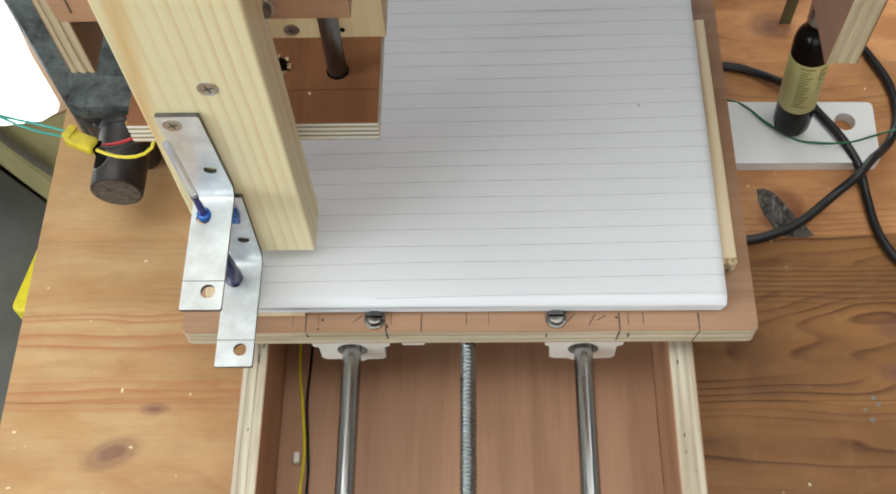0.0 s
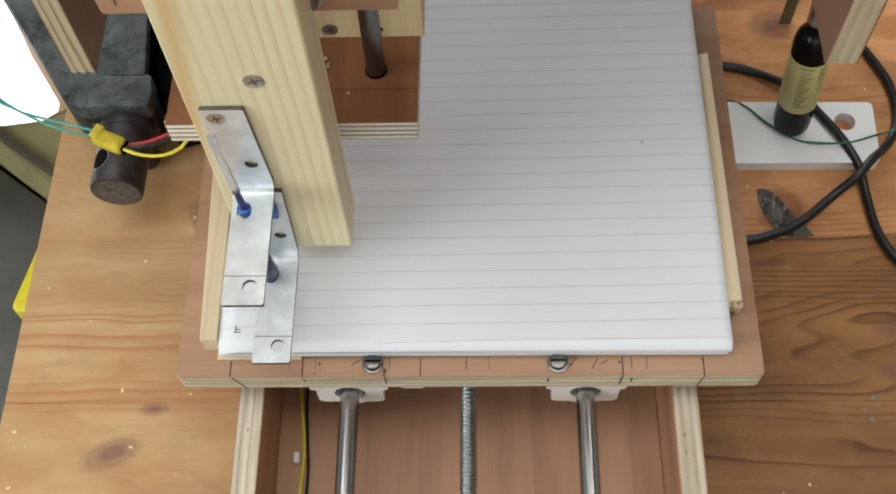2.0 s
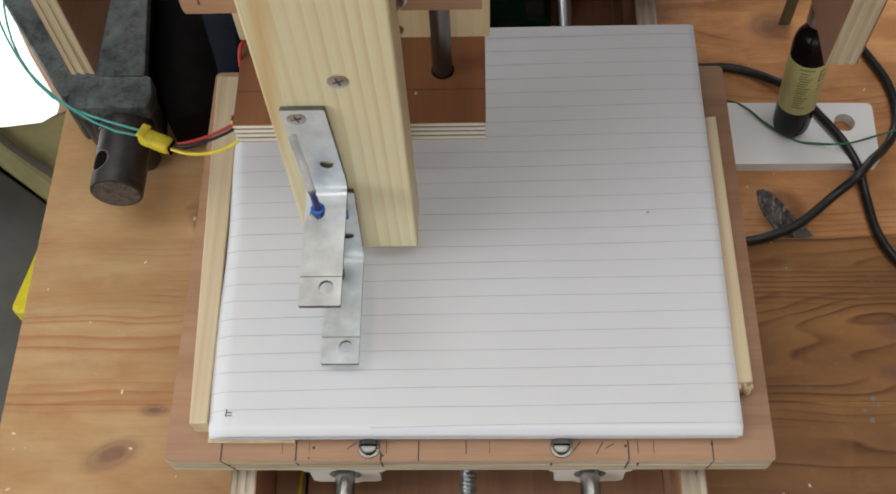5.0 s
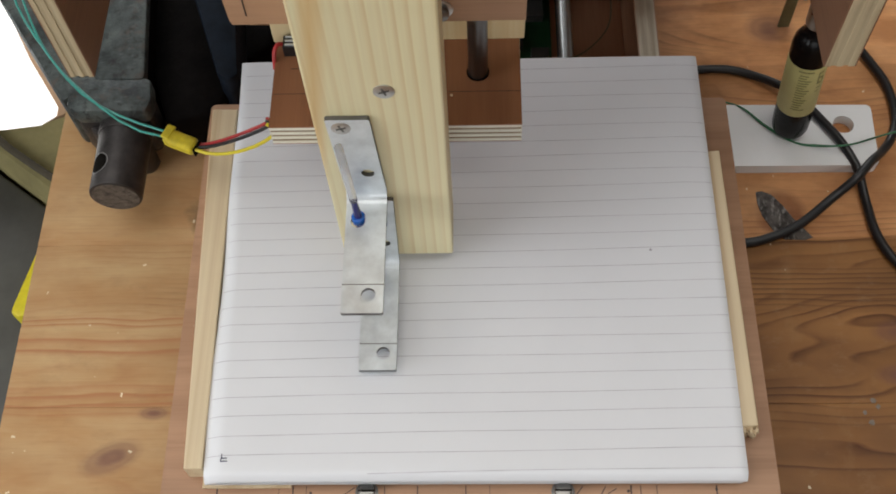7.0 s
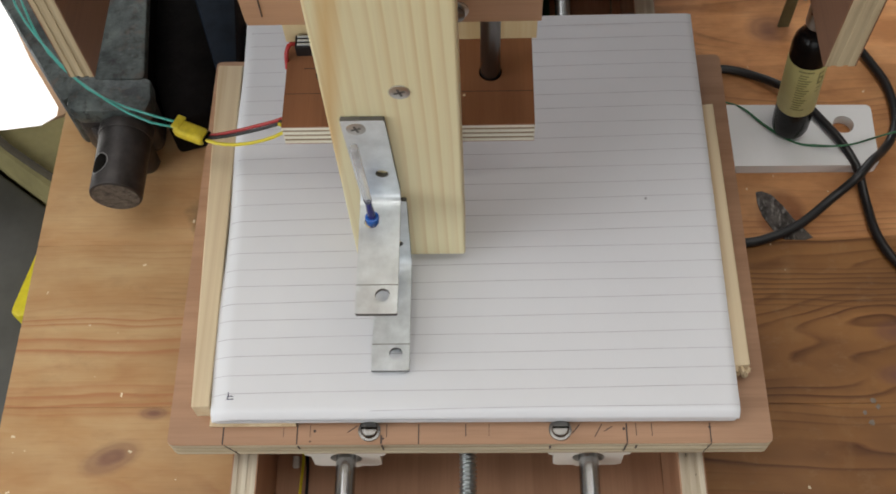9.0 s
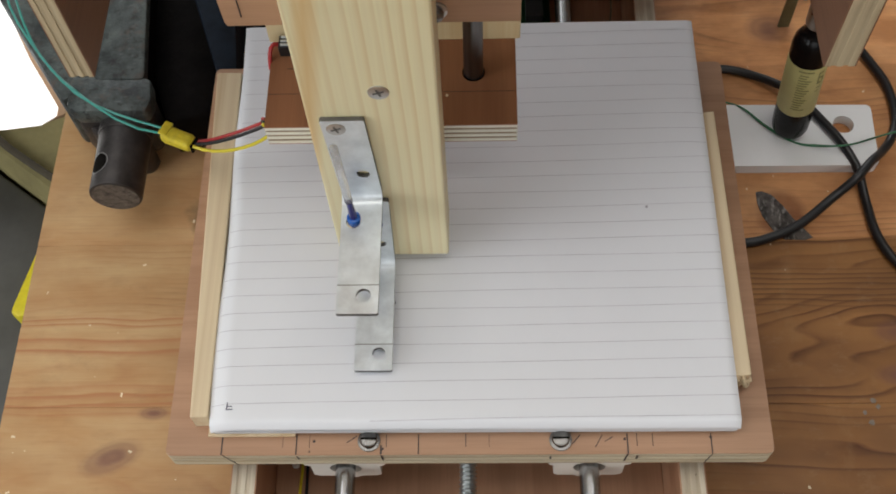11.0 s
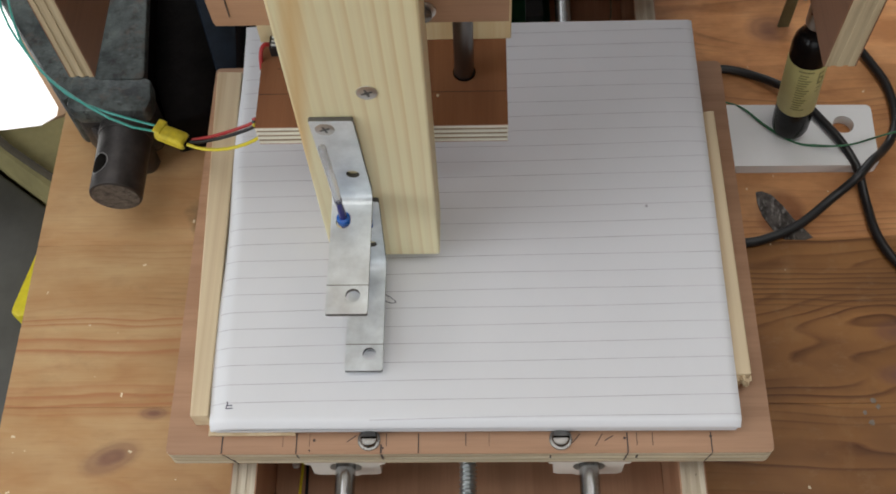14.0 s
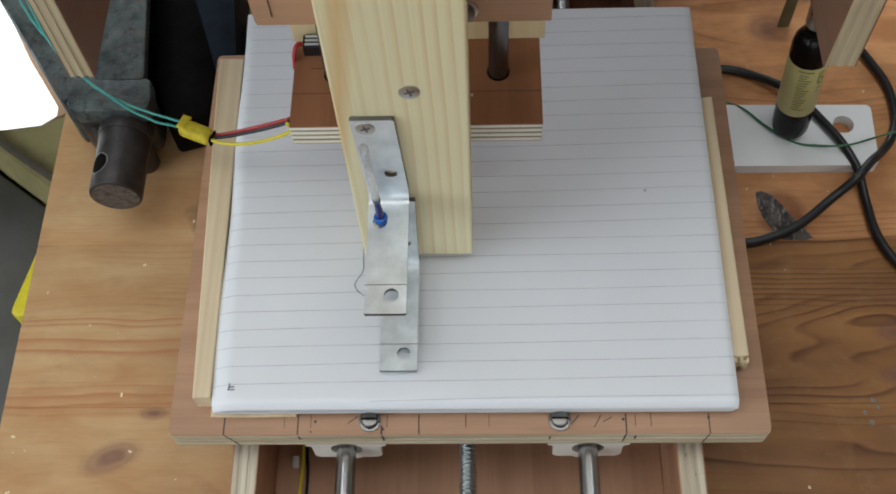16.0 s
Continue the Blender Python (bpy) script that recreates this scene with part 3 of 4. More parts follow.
thread(-0.0069, 0.06, 0.45, Z_RAIL, 0.0039, 0.0018)
for y0, y1 in ((0.025, 0.06), (0.45, 0.555)):
    part("screw_end", cyl((-0.0069, y0, Z_RAIL), (-0.0069, y1, Z_RAIL), 0.0028, 20), THREAD, frame_box, "", True)
for name, mat, pts in (("yellow_wire", YELLOW, ((-0.090, 0.30, 0.012), (-0.0895, 0.2045, 0.0112), (-0.0868, 0.178, 0.0112), (-0.0842, 0.1555, 0.0112), (-0.0848, 0.133, 0.0112), (-0.088, 0.06, 0.0112))),
                       ("black_wire", RUBBER, ((-0.082, 0.30, 0.012), (-0.0838, 0.2045, 0.0112), (-0.0845, 0.178, 0.0112), (-0.0826, 0.1555, 0.0112), (-0.0818, 0.133, 0.0112), (-0.085, 0.06, 0.0112)))):
    tagged(part(name, tube(smooth_path(pts), 0.0007), mat, None, "", True), f"thin {name.split('_')[0]} wire lying along the frame's plywood base", "wire", "wires in the frame")
clip_bm = box(-0.0888, -0.0858, 0.147, 0.1525, 0.010, 0.0135, 0.0008)
tagged(part("cable_clip", clip_bm, CREAM), "small pale clip that holds the thin wires", "cable clip")
board = thing("circuit_board", "green circuit board with dark chips inside the frame", "circuit board")
part("board_plate", box(-0.03, 0.040, 0.368, 0.440, 0.0135, 0.0152, 0.0003), PCB, board)
for x0, x1, y0, y1, h in ((0.010, 0.024, 0.385, 0.400, 0.004), (0.028, 0.038, 0.372, 0.380, 0.009), (0.026, 0.036, 0.405, 0.425, 0.006), (-0.02, 0.0, 0.38, 0.41, 0.005)):
    part("chip", box(x0, x1, y0, y1, 0.0152, 0.0152 + h, 0.0004), DARKGREY, board)
for x, y in ((-0.027, 0.371), (0.037, 0.437), (-0.027, 0.437), (0.037, 0.371)):
    part("spacer", cyl((x, y, 0.010), (x, y, 0.0135), 0.0025, 12), CREAM, board)
tagged(part("thin_wire", tube(smooth_path([(0.035, 0.376, 0.022), (0.045, 0.366, 0.03), (0.060, 0.372, 0.034), (0.072, 0.395, 0.03), (0.075, 0.45, 0.012)]), 0.0004), OLIVEMETAL, None, "", True), "thin pale wire curving over the circuit board", "wire")

# ---- sliding table ----
table = thing("sliding_table", "plywood sliding table with pencil marks, on cream plastic bearings", "machine table")
plywood(table, "table_board", -0.129, 0.1155, 0.111, 0.3055, 0.066, Z_TAB, "z", PLY, PLY_EDGE, PLY_MID, 5, "", 0.0025)
BEAR = [(-0.017, 0.011), (-0.017, 0.0045), (-0.0145, 0.003), (-0.0145, -0.0085), (-0.0125, -0.0105), (-0.006, -0.0105), (-0.004, -0.0125), (0.004, -0.0125), (0.006, -0.0105),
        (0.0125, -0.0105), (0.0145, -0.0085), (0.0145, 0.003), (0.017, 0.0045), (0.017, 0.011)]
for bx in (-0.0584, 0.0437):
    for by in (0.1405, 0.28):
        bm = outline(BEAR, [(0, 0, 0.0068)], 0.028)
        bmesh.ops.transform(bm, matrix=pose(bx, by, Z_RAIL, 90), verts=bm.verts[:])
        bl = part("bearing_block", bm, CREAM, table, "cream plastic bearing block")
        part("liner", outline_ring(bx, by - 0.0225, by - 0.002), RUBBER, bl, "dark bearing liner")
part("nut_block", box(-0.0365, -0.0262, 0.1150, 0.128, 0.0535, 0.066, 0.0008), CREAM, table)
part("nut_block", box(-0.018, 0.004, 0.20, 0.22, 0.046, 0.066, 0.0008), CREAM, table)
for bx in (-0.0465, 0.0307):
    w = part("washer", cyl((bx, 0.1168, Z_TAB), (bx, 0.1168, Z_TAB + 0.0009), 0.0046, 28, 0.0002), BOLT, table, "", True)
    bm = cyl((bx, 0.1168, Z_TAB + 0.0009), (bx, 0.1168, Z_TAB + 0.0034), 0.0036, 28, 0.0011)
    bo = part("bolt_head", bm, BOLT, table, "domed steel bolt head", True)
    part("slot", box(bx - 0.0032, bx + 0.0032, 0.1164, 0.1172, Z_TAB + 0.0031, Z_TAB + 0.00345, 0), DARK, bo)


def lath(ax, ay, bx, by, w, side, w2):
    """A pine lath from its front outer corner to its back outer corner."""
    d = Vector((bx - ax, by - ay, 0))
    n = Vector((d.y, -d.x, 0)).normalized() * side
    bm = box(0, w, 0, d.length, 0, 0.0108, 0.0005)
    for v in bm.verts:
        v.co.x *= 1 + (w2 / w - 1) * v.co.y / d.length
        v.co.y += 0.0004 * math.sin(v.co.x * 900 + v.co.z * 700)
    m = Matrix(((n.x, d.x / d.length, 0, ax), (n.y, d.y / d.length, 0, ay), (0, 0, 1, Z_TAB), (0, 0, 0, 1)))
    bmesh.ops.transform(bm, matrix=m, verts=bm.verts[:])
    return part("lath", bm, PINE_Y, table, "pale pine lath")


lath(-0.1178, 0.1231, -0.1250, 0.2948, 0.0073, 1, 0.0119)
short = lath(0.1076, 0.1398, 0.1066, 0.2684, 0.0066, -1, 0.0057)
rng = random.Random(21)
bm = bmesh.new()
for k in range(26):
    m = pose(0.1013 + 0.0060 * rng.random(), 0.1392 - 0.0008 * rng.random(), Z_TAB + 0.0004 + 0.0100 * rng.random(), rng.uniform(-25, 25), rng.uniform(-25, 25), rng.uniform(-30, 30))
    bmesh.ops.create_cube(bm, size=1, matrix=m @ Matrix.Diagonal((rng.uniform(0.0004, 0.0009), rng.uniform(0.0015, 0.0042), rng.uniform(0.0004, 0.0010), 1)))
tagged(part("frayed_end", bm, PINE_Y, short, "splintered sawn end of the lath"), kind="stuff")
part("shim", box(-0.112, -0.0765, 0.1187, 0.15, Z_TAB, Z_TAB + 0.0012, 0.0002), PINE_Y, table, "thin pine shim")
for x, y1, w, dx in ((-0.1062, 0.1195, 0.0006, 0.0), (-0.0815, 0.1195, 0.0002, 0.0), (-0.0759, 0.1195, 0.0005, -0.0004), (-0.0706, 0.1195, 0.0002, 0.0), (-0.0395, 0.1195, 0.0003, 0.0), (-0.0416, 0.1150, 0.0008, 0.0),
                     (-0.0265, 0.1195, 0.0005, 0.0), (-0.0074, 0.1195, 0.0004, 0.0), (0.002, 0.1195, 0.0002, 0.0), (0.0275, 0.1195, 0.0002, 0.0), (0.0574, 0.1195, 0.0006, 0.0002), (0.0612, 0.1195, 0.0003, 0.0), (0.0675, 0.1195, 0.0003, 0.0006), (0.0908, 0.1195, 0.0005, 0.0)):
    y0 = 0.1113 if w > 0.00045 else 0.1142
    part("pencil_line", box(x - w * 0.5, x + w * 0.5, y0, y1, Z_TAB, Z_TAB + 0.00008, 0), PENCIL, table)
for x, y, a, ln in ((-0.0535, 0.1175, 35, 0.005), (0.037, 0.1172, 50, 0.005), (0.046, 0.1165, 60, 0.006), (0.050, 0.1172, 30, 0.004)):
    bm = box(-ln / 2, ln / 2, -0.0002, 0.0002, 0, 0.00008, 0)
    bmesh.ops.transform(bm, matrix=pose(x, y, Z_TAB, 0, 0, a), verts=bm.verts[:])
    part("pencil_line", bm, PENCIL, table)
for x, y, r in ((-0.0688, 0.1168, 0.0006), (-0.0705, 0.1125, 0.0004), (-0.0409, 0.1135, 0.0005), (0.0563, 0.1172, 0.0006), (0.0907, 0.1178, 0.0006)):
    part("pencil_dot", cyl((x, y, Z_TAB), (x, y, Z_TAB + 0.0001), r, 10), PENCIL, table)
for x, dx, w, z0, z1 in ((-0.1055, 0.004, 0.0005, 0.066, 0.078), (-0.0757, 0.001, 0.0006, 0.073, 0.077), (-0.0414, 0.0005, 0.0007, 0.071, 0.0775), (0.0266, 0.0, 0.0007, 0.072, 0.0755), (0.0572, -0.0008, 0.0006, 0.069, 0.078), (0.0612, 0.0, 0.0008, 0.072, 0.076), (0.0908, -0.0015, 0.0004, 0.066, 0.078)):
    bm = box(-w / 2, w / 2, 0.11088, 0.1112, z0, z1, 0)
    for v in bm.verts:
        v.co.x += x + dx * (0.078 - v.co.z) / 0.012
    part("pencil_line", bm, PENCIL, table)

# ---- writing pad ----
PX0, PX1, PY0, PY1, PZ = -0.1103, 0.1012, 0.1187, 0.3203, 0.0906


def pad_z(x, y):
    """Height of the top sheet: nearly flat, rolling down at its left and front edges."""
    x0 = pad_edge_x(y)
    x = PX0 + (PX1 - PX0) * (x - x0) / (PX1 - x0)
    z = PZ + 0.00025 * math.sin(x * 31 + y * 17) + 0.0002 * math.sin(y * 44 - x * 12)
    wl = 0.0045 + 0.004 * max(0.0, (0.26 - y) / 0.14)
    dl = max(0.0, (PX0 + wl - x) / wl)
    z -= 0.0032 * dl ** 1.6 * min(1.0, 0.12 + max(0.0, (0.318 - y) / 0.12))
    df = max(0.0, (PY0 + 0.0030 - y) / 0.0030)
    z -= 0.0034 * df ** 1.7
    dr = max(0.0, (x - PX1 + 0.003) / 0.003)
    return z - 0.0008 * dr ** 2


def pad_edge_x(y):
    """The left edge leans a little and waves."""
    return PX0 - 0.0026 * (y - PY0) / 0.2 + 0.0004 * math.sin(y * 70)


pad = thing("writing_pad", "thick pad of white ruled paper lying on the sliding table", "paper pad")
bm = bmesh.new()
xs = [0, 0.003, 0.007, 0.012, 0.018, 0.026, 0.034, 0.042] + [0.06 + 0.9 * k / 30 for k in range(31)] + [0.972, 0.984, 0.991, 0.996, 1.0]
ys = [0, 0.0015, 0.0035, 0.006, 0.009, 0.012] + [0.02 + 0.98 * k / 36 for k in range(37)]
grid = [[bm.verts.new((0, 0, 0)) for _ in xs] for _ in ys]
for j, b_ in enumerate(ys):
    y = PY0 + (PY1 - PY0) * b_
    for i, a_ in enumerate(xs):
        x0 = pad_edge_x(y)
        x = x0 + (PX1 - x0) * a_
        grid[j][i].co = (x, y, pad_z(x, y))
for j in range(len(ys) - 1):
    for i in range(len(xs) - 1):
        bm.faces.new((grid[j][i], grid[j][i + 1], grid[j + 1][i + 1], grid[j + 1][i]))
ring = grid[0][:] + [r[-1] for r in grid[1:]] + grid[-1][-2::-1] + [r[0] for r in grid[-2:0:-1]]
low = [bm.verts.new((v.co.x, v.co.y, v.co.z - 0.0009)) for v in ring]
for k in range(len(ring)):
    bm.faces.new((ring[k], low[k], low[(k + 1) % len(ring)], ring[(k + 1) % len(ring)]))
part("top_sheet", bm, PAPER, pad, "top sheet with grey ruled lines", True)
bm = bmesh.new()
mid = [bm.verts.new((v[0], v[1], v[2])) for v in [(p.x, p.y, max(p.z, 0.0802)) for p in [Vector((pad_edge_x(PY0 + 0.0003) + 0.0003, PY0 + 0.0003, 0.0885)), Vector((PX1 - 0.0003, PY0 + 0.0003, 0.0862)), Vector((PX1 - 0.0003, PY1 - 0.0003, 0.0888)), Vector((pad_edge_x(PY1) + 0.0003, PY1 - 0.0003, 0.0860))]]]
mid[0].co.z = 0.0838
bot = [bm.verts.new((v.co.x + (0.0006 if v.co.x < 0 else -0.0004), v.co.y + (0.0008 if v.co.y < 0.2 else -0.0004), Z_TAB + 0.0013)) for v in mid]
for k in range(4):
    bm.faces.new((mid[k], mid[(k + 1) % 4], bot[(k + 1) % 4], bot[k]))
bm.faces.new(mid)
bm.faces.new(bot[::-1])
part("page_block", bm, PAGES, pad, "white page edges under the top sheet")


def on_pad(points, w, lift):
    """A flat ribbon of ink that follows the pad's surface."""
    bm = bmesh.new()
    prev = None
    for i, (x, y) in enumerate(points):
        a, b = points[max(i - 1, 0)], points[min(i + 1, len(points) - 1)]
        d = Vector((b[0] - a[0], b[1] - a[1])).normalized()
        n = Vector((-d.y, d.x)) * w / 2
        cur = [bm.verts.new((x + s_ * n.x, y + s_ * n.y, pad_z(x, y) + lift)) for s_ in (1, -1)]
        if prev:
            bm.faces.new((prev[0], prev[1], cur[1], cur[0]))
        prev = cur
    return bm


rng = random.Random(9)
for k in range(25):
    ph = rng.uniform(0, 6)
    pts = []
    for q in range(161):
        x = -0.1098 + (0.1010 + 0.1098) * q / 160
        y = 0.3147 - 0.008 * k + 0.0141 * (x - 0.07) + 0.00018 * math.sin(x * 40 + ph) - (0.0007 * ((x - 0.085) / 0.016) ** 2 if x > 0.085 and k < 9 else 0)
        if y > PY0 + 0.0022:
            pts.append((x, y))
    if len(pts) > 3:
        part("ruled_line", on_pad(pts, 0.00021, 0.00010), RULE, pad)
F0 = Vector((-0.1028, 0.1268))
for pts in (((0.0, 0.0022), (0.0001, 0.0010), (-0.0003, -0.0008)), ((-0.0003, -0.0008), (0.0010, -0.0007), (0.0024, -0.0007)), ((0.0, 0.0004), (0.0010, 0.0005), (0.0022, 0.0005))):
    part("ink_stroke", on_pad([(F0.x + a, F0.y + b) for a, b in pts], 0.00042, 0.00015), INK, pad, "small blue-black pen mark")
part("speck", cyl((0.0715, 0.2175, PZ), (0.0715, 0.2175, PZ + 0.0003), 0.0006, 10), RULE, pad)

# ---- gantry ----
gantry = thing("gantry", "plywood gantry side plates joined by steel rods above the table", "machine gantry")
plywood(gantry, "side_plate", -0.1685, -0.158, 0.271, 0.50, 0.146, 0.41, "x", PLY_Z, PLY_EDGE_Z, PLY_MID_Z, 5)
plywood(gantry, "side_plate", 0.1375, 0.1505, 0.2705, 0.50, 0.146, 0.41, "x", PLY_Z, PLY_EDGE_Z, PLY_MID_Z, 5)
for x0, x1 in ((-0.1685, -0.158), (0.1375, 0.1505)):
    part("foot", box(x0, x1, 0.455, 0.50, 0.0, 0.146), PLY_Z, gantry)
# unseen: beam made tall and deck added to shade the pad's rear
part("cross_beam", box(-0.158, 0.1375, 0.375, 0.387, 0.150, 0.410), PLY, gantry)
part("top_deck", box(-0.1685, 0.1505, 0.205, 0.50, 0.410, 0.422), PLY, gantry)
for z in (0.175, 0.215):
    part("cross_rod", cyl((-0.158, 0.325, z), (0.1375, 0.325, z), 0.004, 24), STEEL, gantry, "", True)

# ---- carriage ----
carriage = thing("carriage", "plywood carriage plate with pine back block and vertical steel rods", "machine carriage")
plywood(carriage, "base_plate", -0.0853, 0.0165, 0.2475, 0.312, 0.130, 0.142, "z", PLY_DARK, CAR_EDGE, GLUE, 7)
for x in (-0.001, -0.068):
    part("rod", cyl((x, 0.2735, 0.131), (x, 0.2735, 0.228), 0.004, 32), DULL, carriage, "dull steel rod", True)
    bm = outline([(x + 0.0047 * math.cos(k * math.pi / 12), 0.2735 + 0.0047 * math.sin(k * math.pi / 12)) for k in range(24)], [(x, 0.2735, 0.0040)], 0.0001)
    bmesh.ops.translate(bm, vec=(0, 0, 0.1421), verts=bm.verts[:])
    part("hole_rim", bm, DARK, carriage)
part("back_block", box(-0.0865, 0.0185, 0.2905, 0.312, 0.142, 0.228), PINE, carriage, "pine back block")
part("hole", cyl((-0.0258, 0.2762, 0.1418), (-0.0258, 0.2762, 0.1422), 0.0042, 20), DARK, carriage)
rng = random.Random(12)
bm = bmesh.new()
for k in range(16):
    a = rng.uniform(-1.2, 1.6)
    m = pose(-0.0258 + 0.0048 * math.cos(a), 0.2762 + 0.0048 * math.sin(a), 0.1425, rng.uniform(-50, 50), rng.uniform(-50, 50), rng.uniform(0, 180))
    bmesh.ops.create_cube(bm, size=1, matrix=m @ Matrix.Diagonal((0.0018, 0.0004, 0.0006, 1)))
tagged(part("splinter", bm, PINE, carriage, "pale splinters round a hole"), kind="stuff")
screw_head(carriage, (-0.0206, 0.2905, 0.1475), (0, -1, 0), 0.0034)
part("drill_hole", cyl((0.0003, 0.2903, 0.1472), (0.0003, 0.2906, 0.1472), 0.0013, 12), DARK, carriage)
part("pencil_line", box(-0.085, 0.0163, 0.2638, 0.2640, 0.142, 0.1421, 0), PENCIL, carriage)
part("pencil_line", box(-0.078, -0.070, 0.2765, 0.2768, 0.142, 0.1421, 0), PENCIL, carriage)
part("chip_speck", cyl((-0.0118, 0.2620, 0.142), (-0.0118, 0.2620, 0.1424), 0.0006, 8), SAWDUST, carriage)
header = part("pin_header", box(-0.0815, -0.062, 0.2830, 0.2895, 0.142, 0.148, 0.0004), RUBBER, carriage, "black plastic pin header")
for k in range(3):
    part("pin", box(-0.0805, -0.066, 0.2838 + 0.002 * k, 0.2846 + 0.002 * k, 0.148, 0.1488, 0.0001), ZINC, header)
part("red_wire", tube(smooth_path([(-0.0805, 0.286, 0.146), (-0.0835, 0.285, 0.1475), (-0.0852, 0.2825, 0.145), (-0.0856, 0.279, 0.139)]), 0.0009), RED, carriage, "", True)

# ---- pen holder ----
holder = thing("pen_holder", "pine post with zinc angle brackets that hold a blue refill", "pen holder")
bm = box(-0.0576, -0.0122, 0.2125, 0.2345, 0.0977, 0.40, 0.0009)
part("post", bm, POST, holder, "pale straight-grained pine post")
bm = outline([(-0.0820, 0.0), (-0.0826, 0.002), (-0.0867, 0.15), (0.0152, 0.15), (0.0152, 0.0)], [], 0.0118)
bmesh.ops.transform(bm, matrix=pose(0, 0.2464, 0.2200, 90), verts=bm.verts[:])
part("slider_plate", bm, PLY, holder, "pinkish plywood slider plate")
w = part("washer", cyl((-0.0126, 0.2347, 0.2262), (-0.0126, 0.2338, 0.2262), 0.0040, 24, 0.0002), SCREW, holder, "", True)
part("bolt_head", cyl((-0.0126, 0.2338, 0.2262), (-0.0126, 0.2310, 0.2262), 0.0028, 24, 0.001), BOLT, holder, "", True)
screw_head(holder, (-0.0317, 0.2124, 0.2120), (0, -1, 0), 0.0036)
bm = box(-0.0767, -0.0763, 0.2343, 0.2347, 0.2245, 0.250, 0)
part("pencil_line", bm, PENCIL, holder)


def bracket(xc, zf, lean, front):
    """An angle bracket: leg on the post, foot towards the front, staggered holes, one bent strip."""
    leg, foot, w, th, rad = 0.0500, 0.2125 - front, 0.0152, 0.0018, 0.0048
    total = leg + foot
    holes = [(-0.0024, 0.0056, 0.0026), (0.0024, 0.0337, 0.0024), (-0.0030, leg + 0.0116, 0.0027), (0.0021, leg + foot - 0.0073, 0.0027)]
    pts = [(-w / 2, 0.0005), (-w / 2 + 0.0005, 0), (w / 2 - 0.0005, 0), (w / 2, 0.0005), (w / 2, total - 0.0005), (w / 2 - 0.0005, total), (-w / 2 + 0.0005, total), (-w / 2, total - 0.0005)]
    bm = outline(pts, holes, th, seg=24)
    bmesh.ops.recalc_face_normals(bm, faces=bm.faces[:])
    for fc in bm.faces:
        fc.material_index = 0 if abs(fc.normal.z) > 0.5 else 1
    for k in range(9):
        s0 = leg - rad + 2 * rad * k / 8
        g = bm.verts[:] + bm.edges[:] + bm.faces[:]
        bmesh.ops.bisect_plane(bm, geom=g, plane_co=(0, s0, 0), plane_no=(0, 1, 0), dist=1e-6)
    arc = 2 * rad
    R = arc / (math.pi / 2)
    for v in bm.verts:
        x, s_, n = v.co
        if s_ <= leg - rad:
            y, z, ny, nz = 0.0, zf + R + (leg - rad - s_), -1.0, 0.0
        elif s_ >= leg + rad:
            y, z, ny, nz = -R - (s_ - leg - rad), zf, 0.0, 1.0
        else:
            a = (s_ - leg + rad) / arc * math.pi / 2
            y, z = -R + R * math.cos(a), zf + R - R * math.sin(a)
            ny, nz = -math.cos(a), math.sin(a)
        shift = lean * max(0.0, (z - zf - R) / 0.05)
        v.co = (xc + x + shift, 0.2123 + y + ny * n, z + nz * n)
    ob = part("bracket", bm, [ZINC, EDGE], holder, "zinc-plated steel angle bracket", True)
    yl = front + 0.0098
    part("score_line", box(xc - w / 2, xc + w / 2, yl, yl + 0.0003, zf + th, zf + th + 0.00006, 0), RECESS, ob)
    return ob


up = bracket(-0.0432, 0.1475, -0.0024, 0.1632)
low_b = bracket(-0.0424, 0.0939, 0.0012, 0.1629)
screw_head(holder, (-0.0478, 0.2106, 0.1939), (0, -1, 0), 0.0034)
TIP = Vector((-0.0460, 0.2007, 0.1500))
TOP = Vector((-0.0477, 0.2007, 0.1975))
up_pen = lambda k: TIP.lerp(TOP, k)
part("refill_tube", cyl(up_pen(0.27), up_pen(1.0), 0.0015, 20, 0.0002), TUBE, holder, "clear plastic ballpoint refill tube", True)
part("ink_tube", cyl(up_pen(0.0), up_pen(0.27), 0.0016, 20, r2=0.0011), INKTUBE, holder, "dark blue ink-filled refill tube", True)
part("ink_tube", cyl((-0.0460, 0.2007, 0.112), TIP, 0.0016, 20), INKTUBE, holder, "dark blue ink-filled refill tube", True)
part("ring", cyl(up_pen(0.26), up_pen(0.285), 0.00155, 20), NAVY, holder, "", True)
part("collar", cyl((-0.0460, 0.2007, 0.1470), (-0.0460, 0.2007, 0.1512), 0.0026, 20, 0.0006), BLUE, holder, "bright blue plastic collar", True)
part("blue_tape", box(-0.0412, -0.0372, 0.2080, 0.2104, 0.1285, 0.1385, 0.0008), BLUE, holder, "bright blue tape", True)
part("nib_sleeve", cyl((-0.0460, 0.2007, 0.0985), (-0.0460, 0.2007, 0.1165), 0.0040, 24, 0.0006, r2=0.0024), NAVY, holder, "dark blue plastic nib sleeve", True)
part("nib_ring", cyl((-0.0460, 0.2007, 0.0950), (-0.0460, 0.2007, 0.0985), 0.0038, 20), NAVY, holder, "", True)
part("nib", cyl((-0.0460, 0.2007, 0.0912), (-0.0460, 0.2007, 0.0950), 0.0004, 16, r2=0.0013), STEEL, holder, "steel ballpoint nib", True)

# ---- bench vice ----
vise = thing("bench_vise", "old green-black cast-iron bench vice with a thick round spindle", "vice")


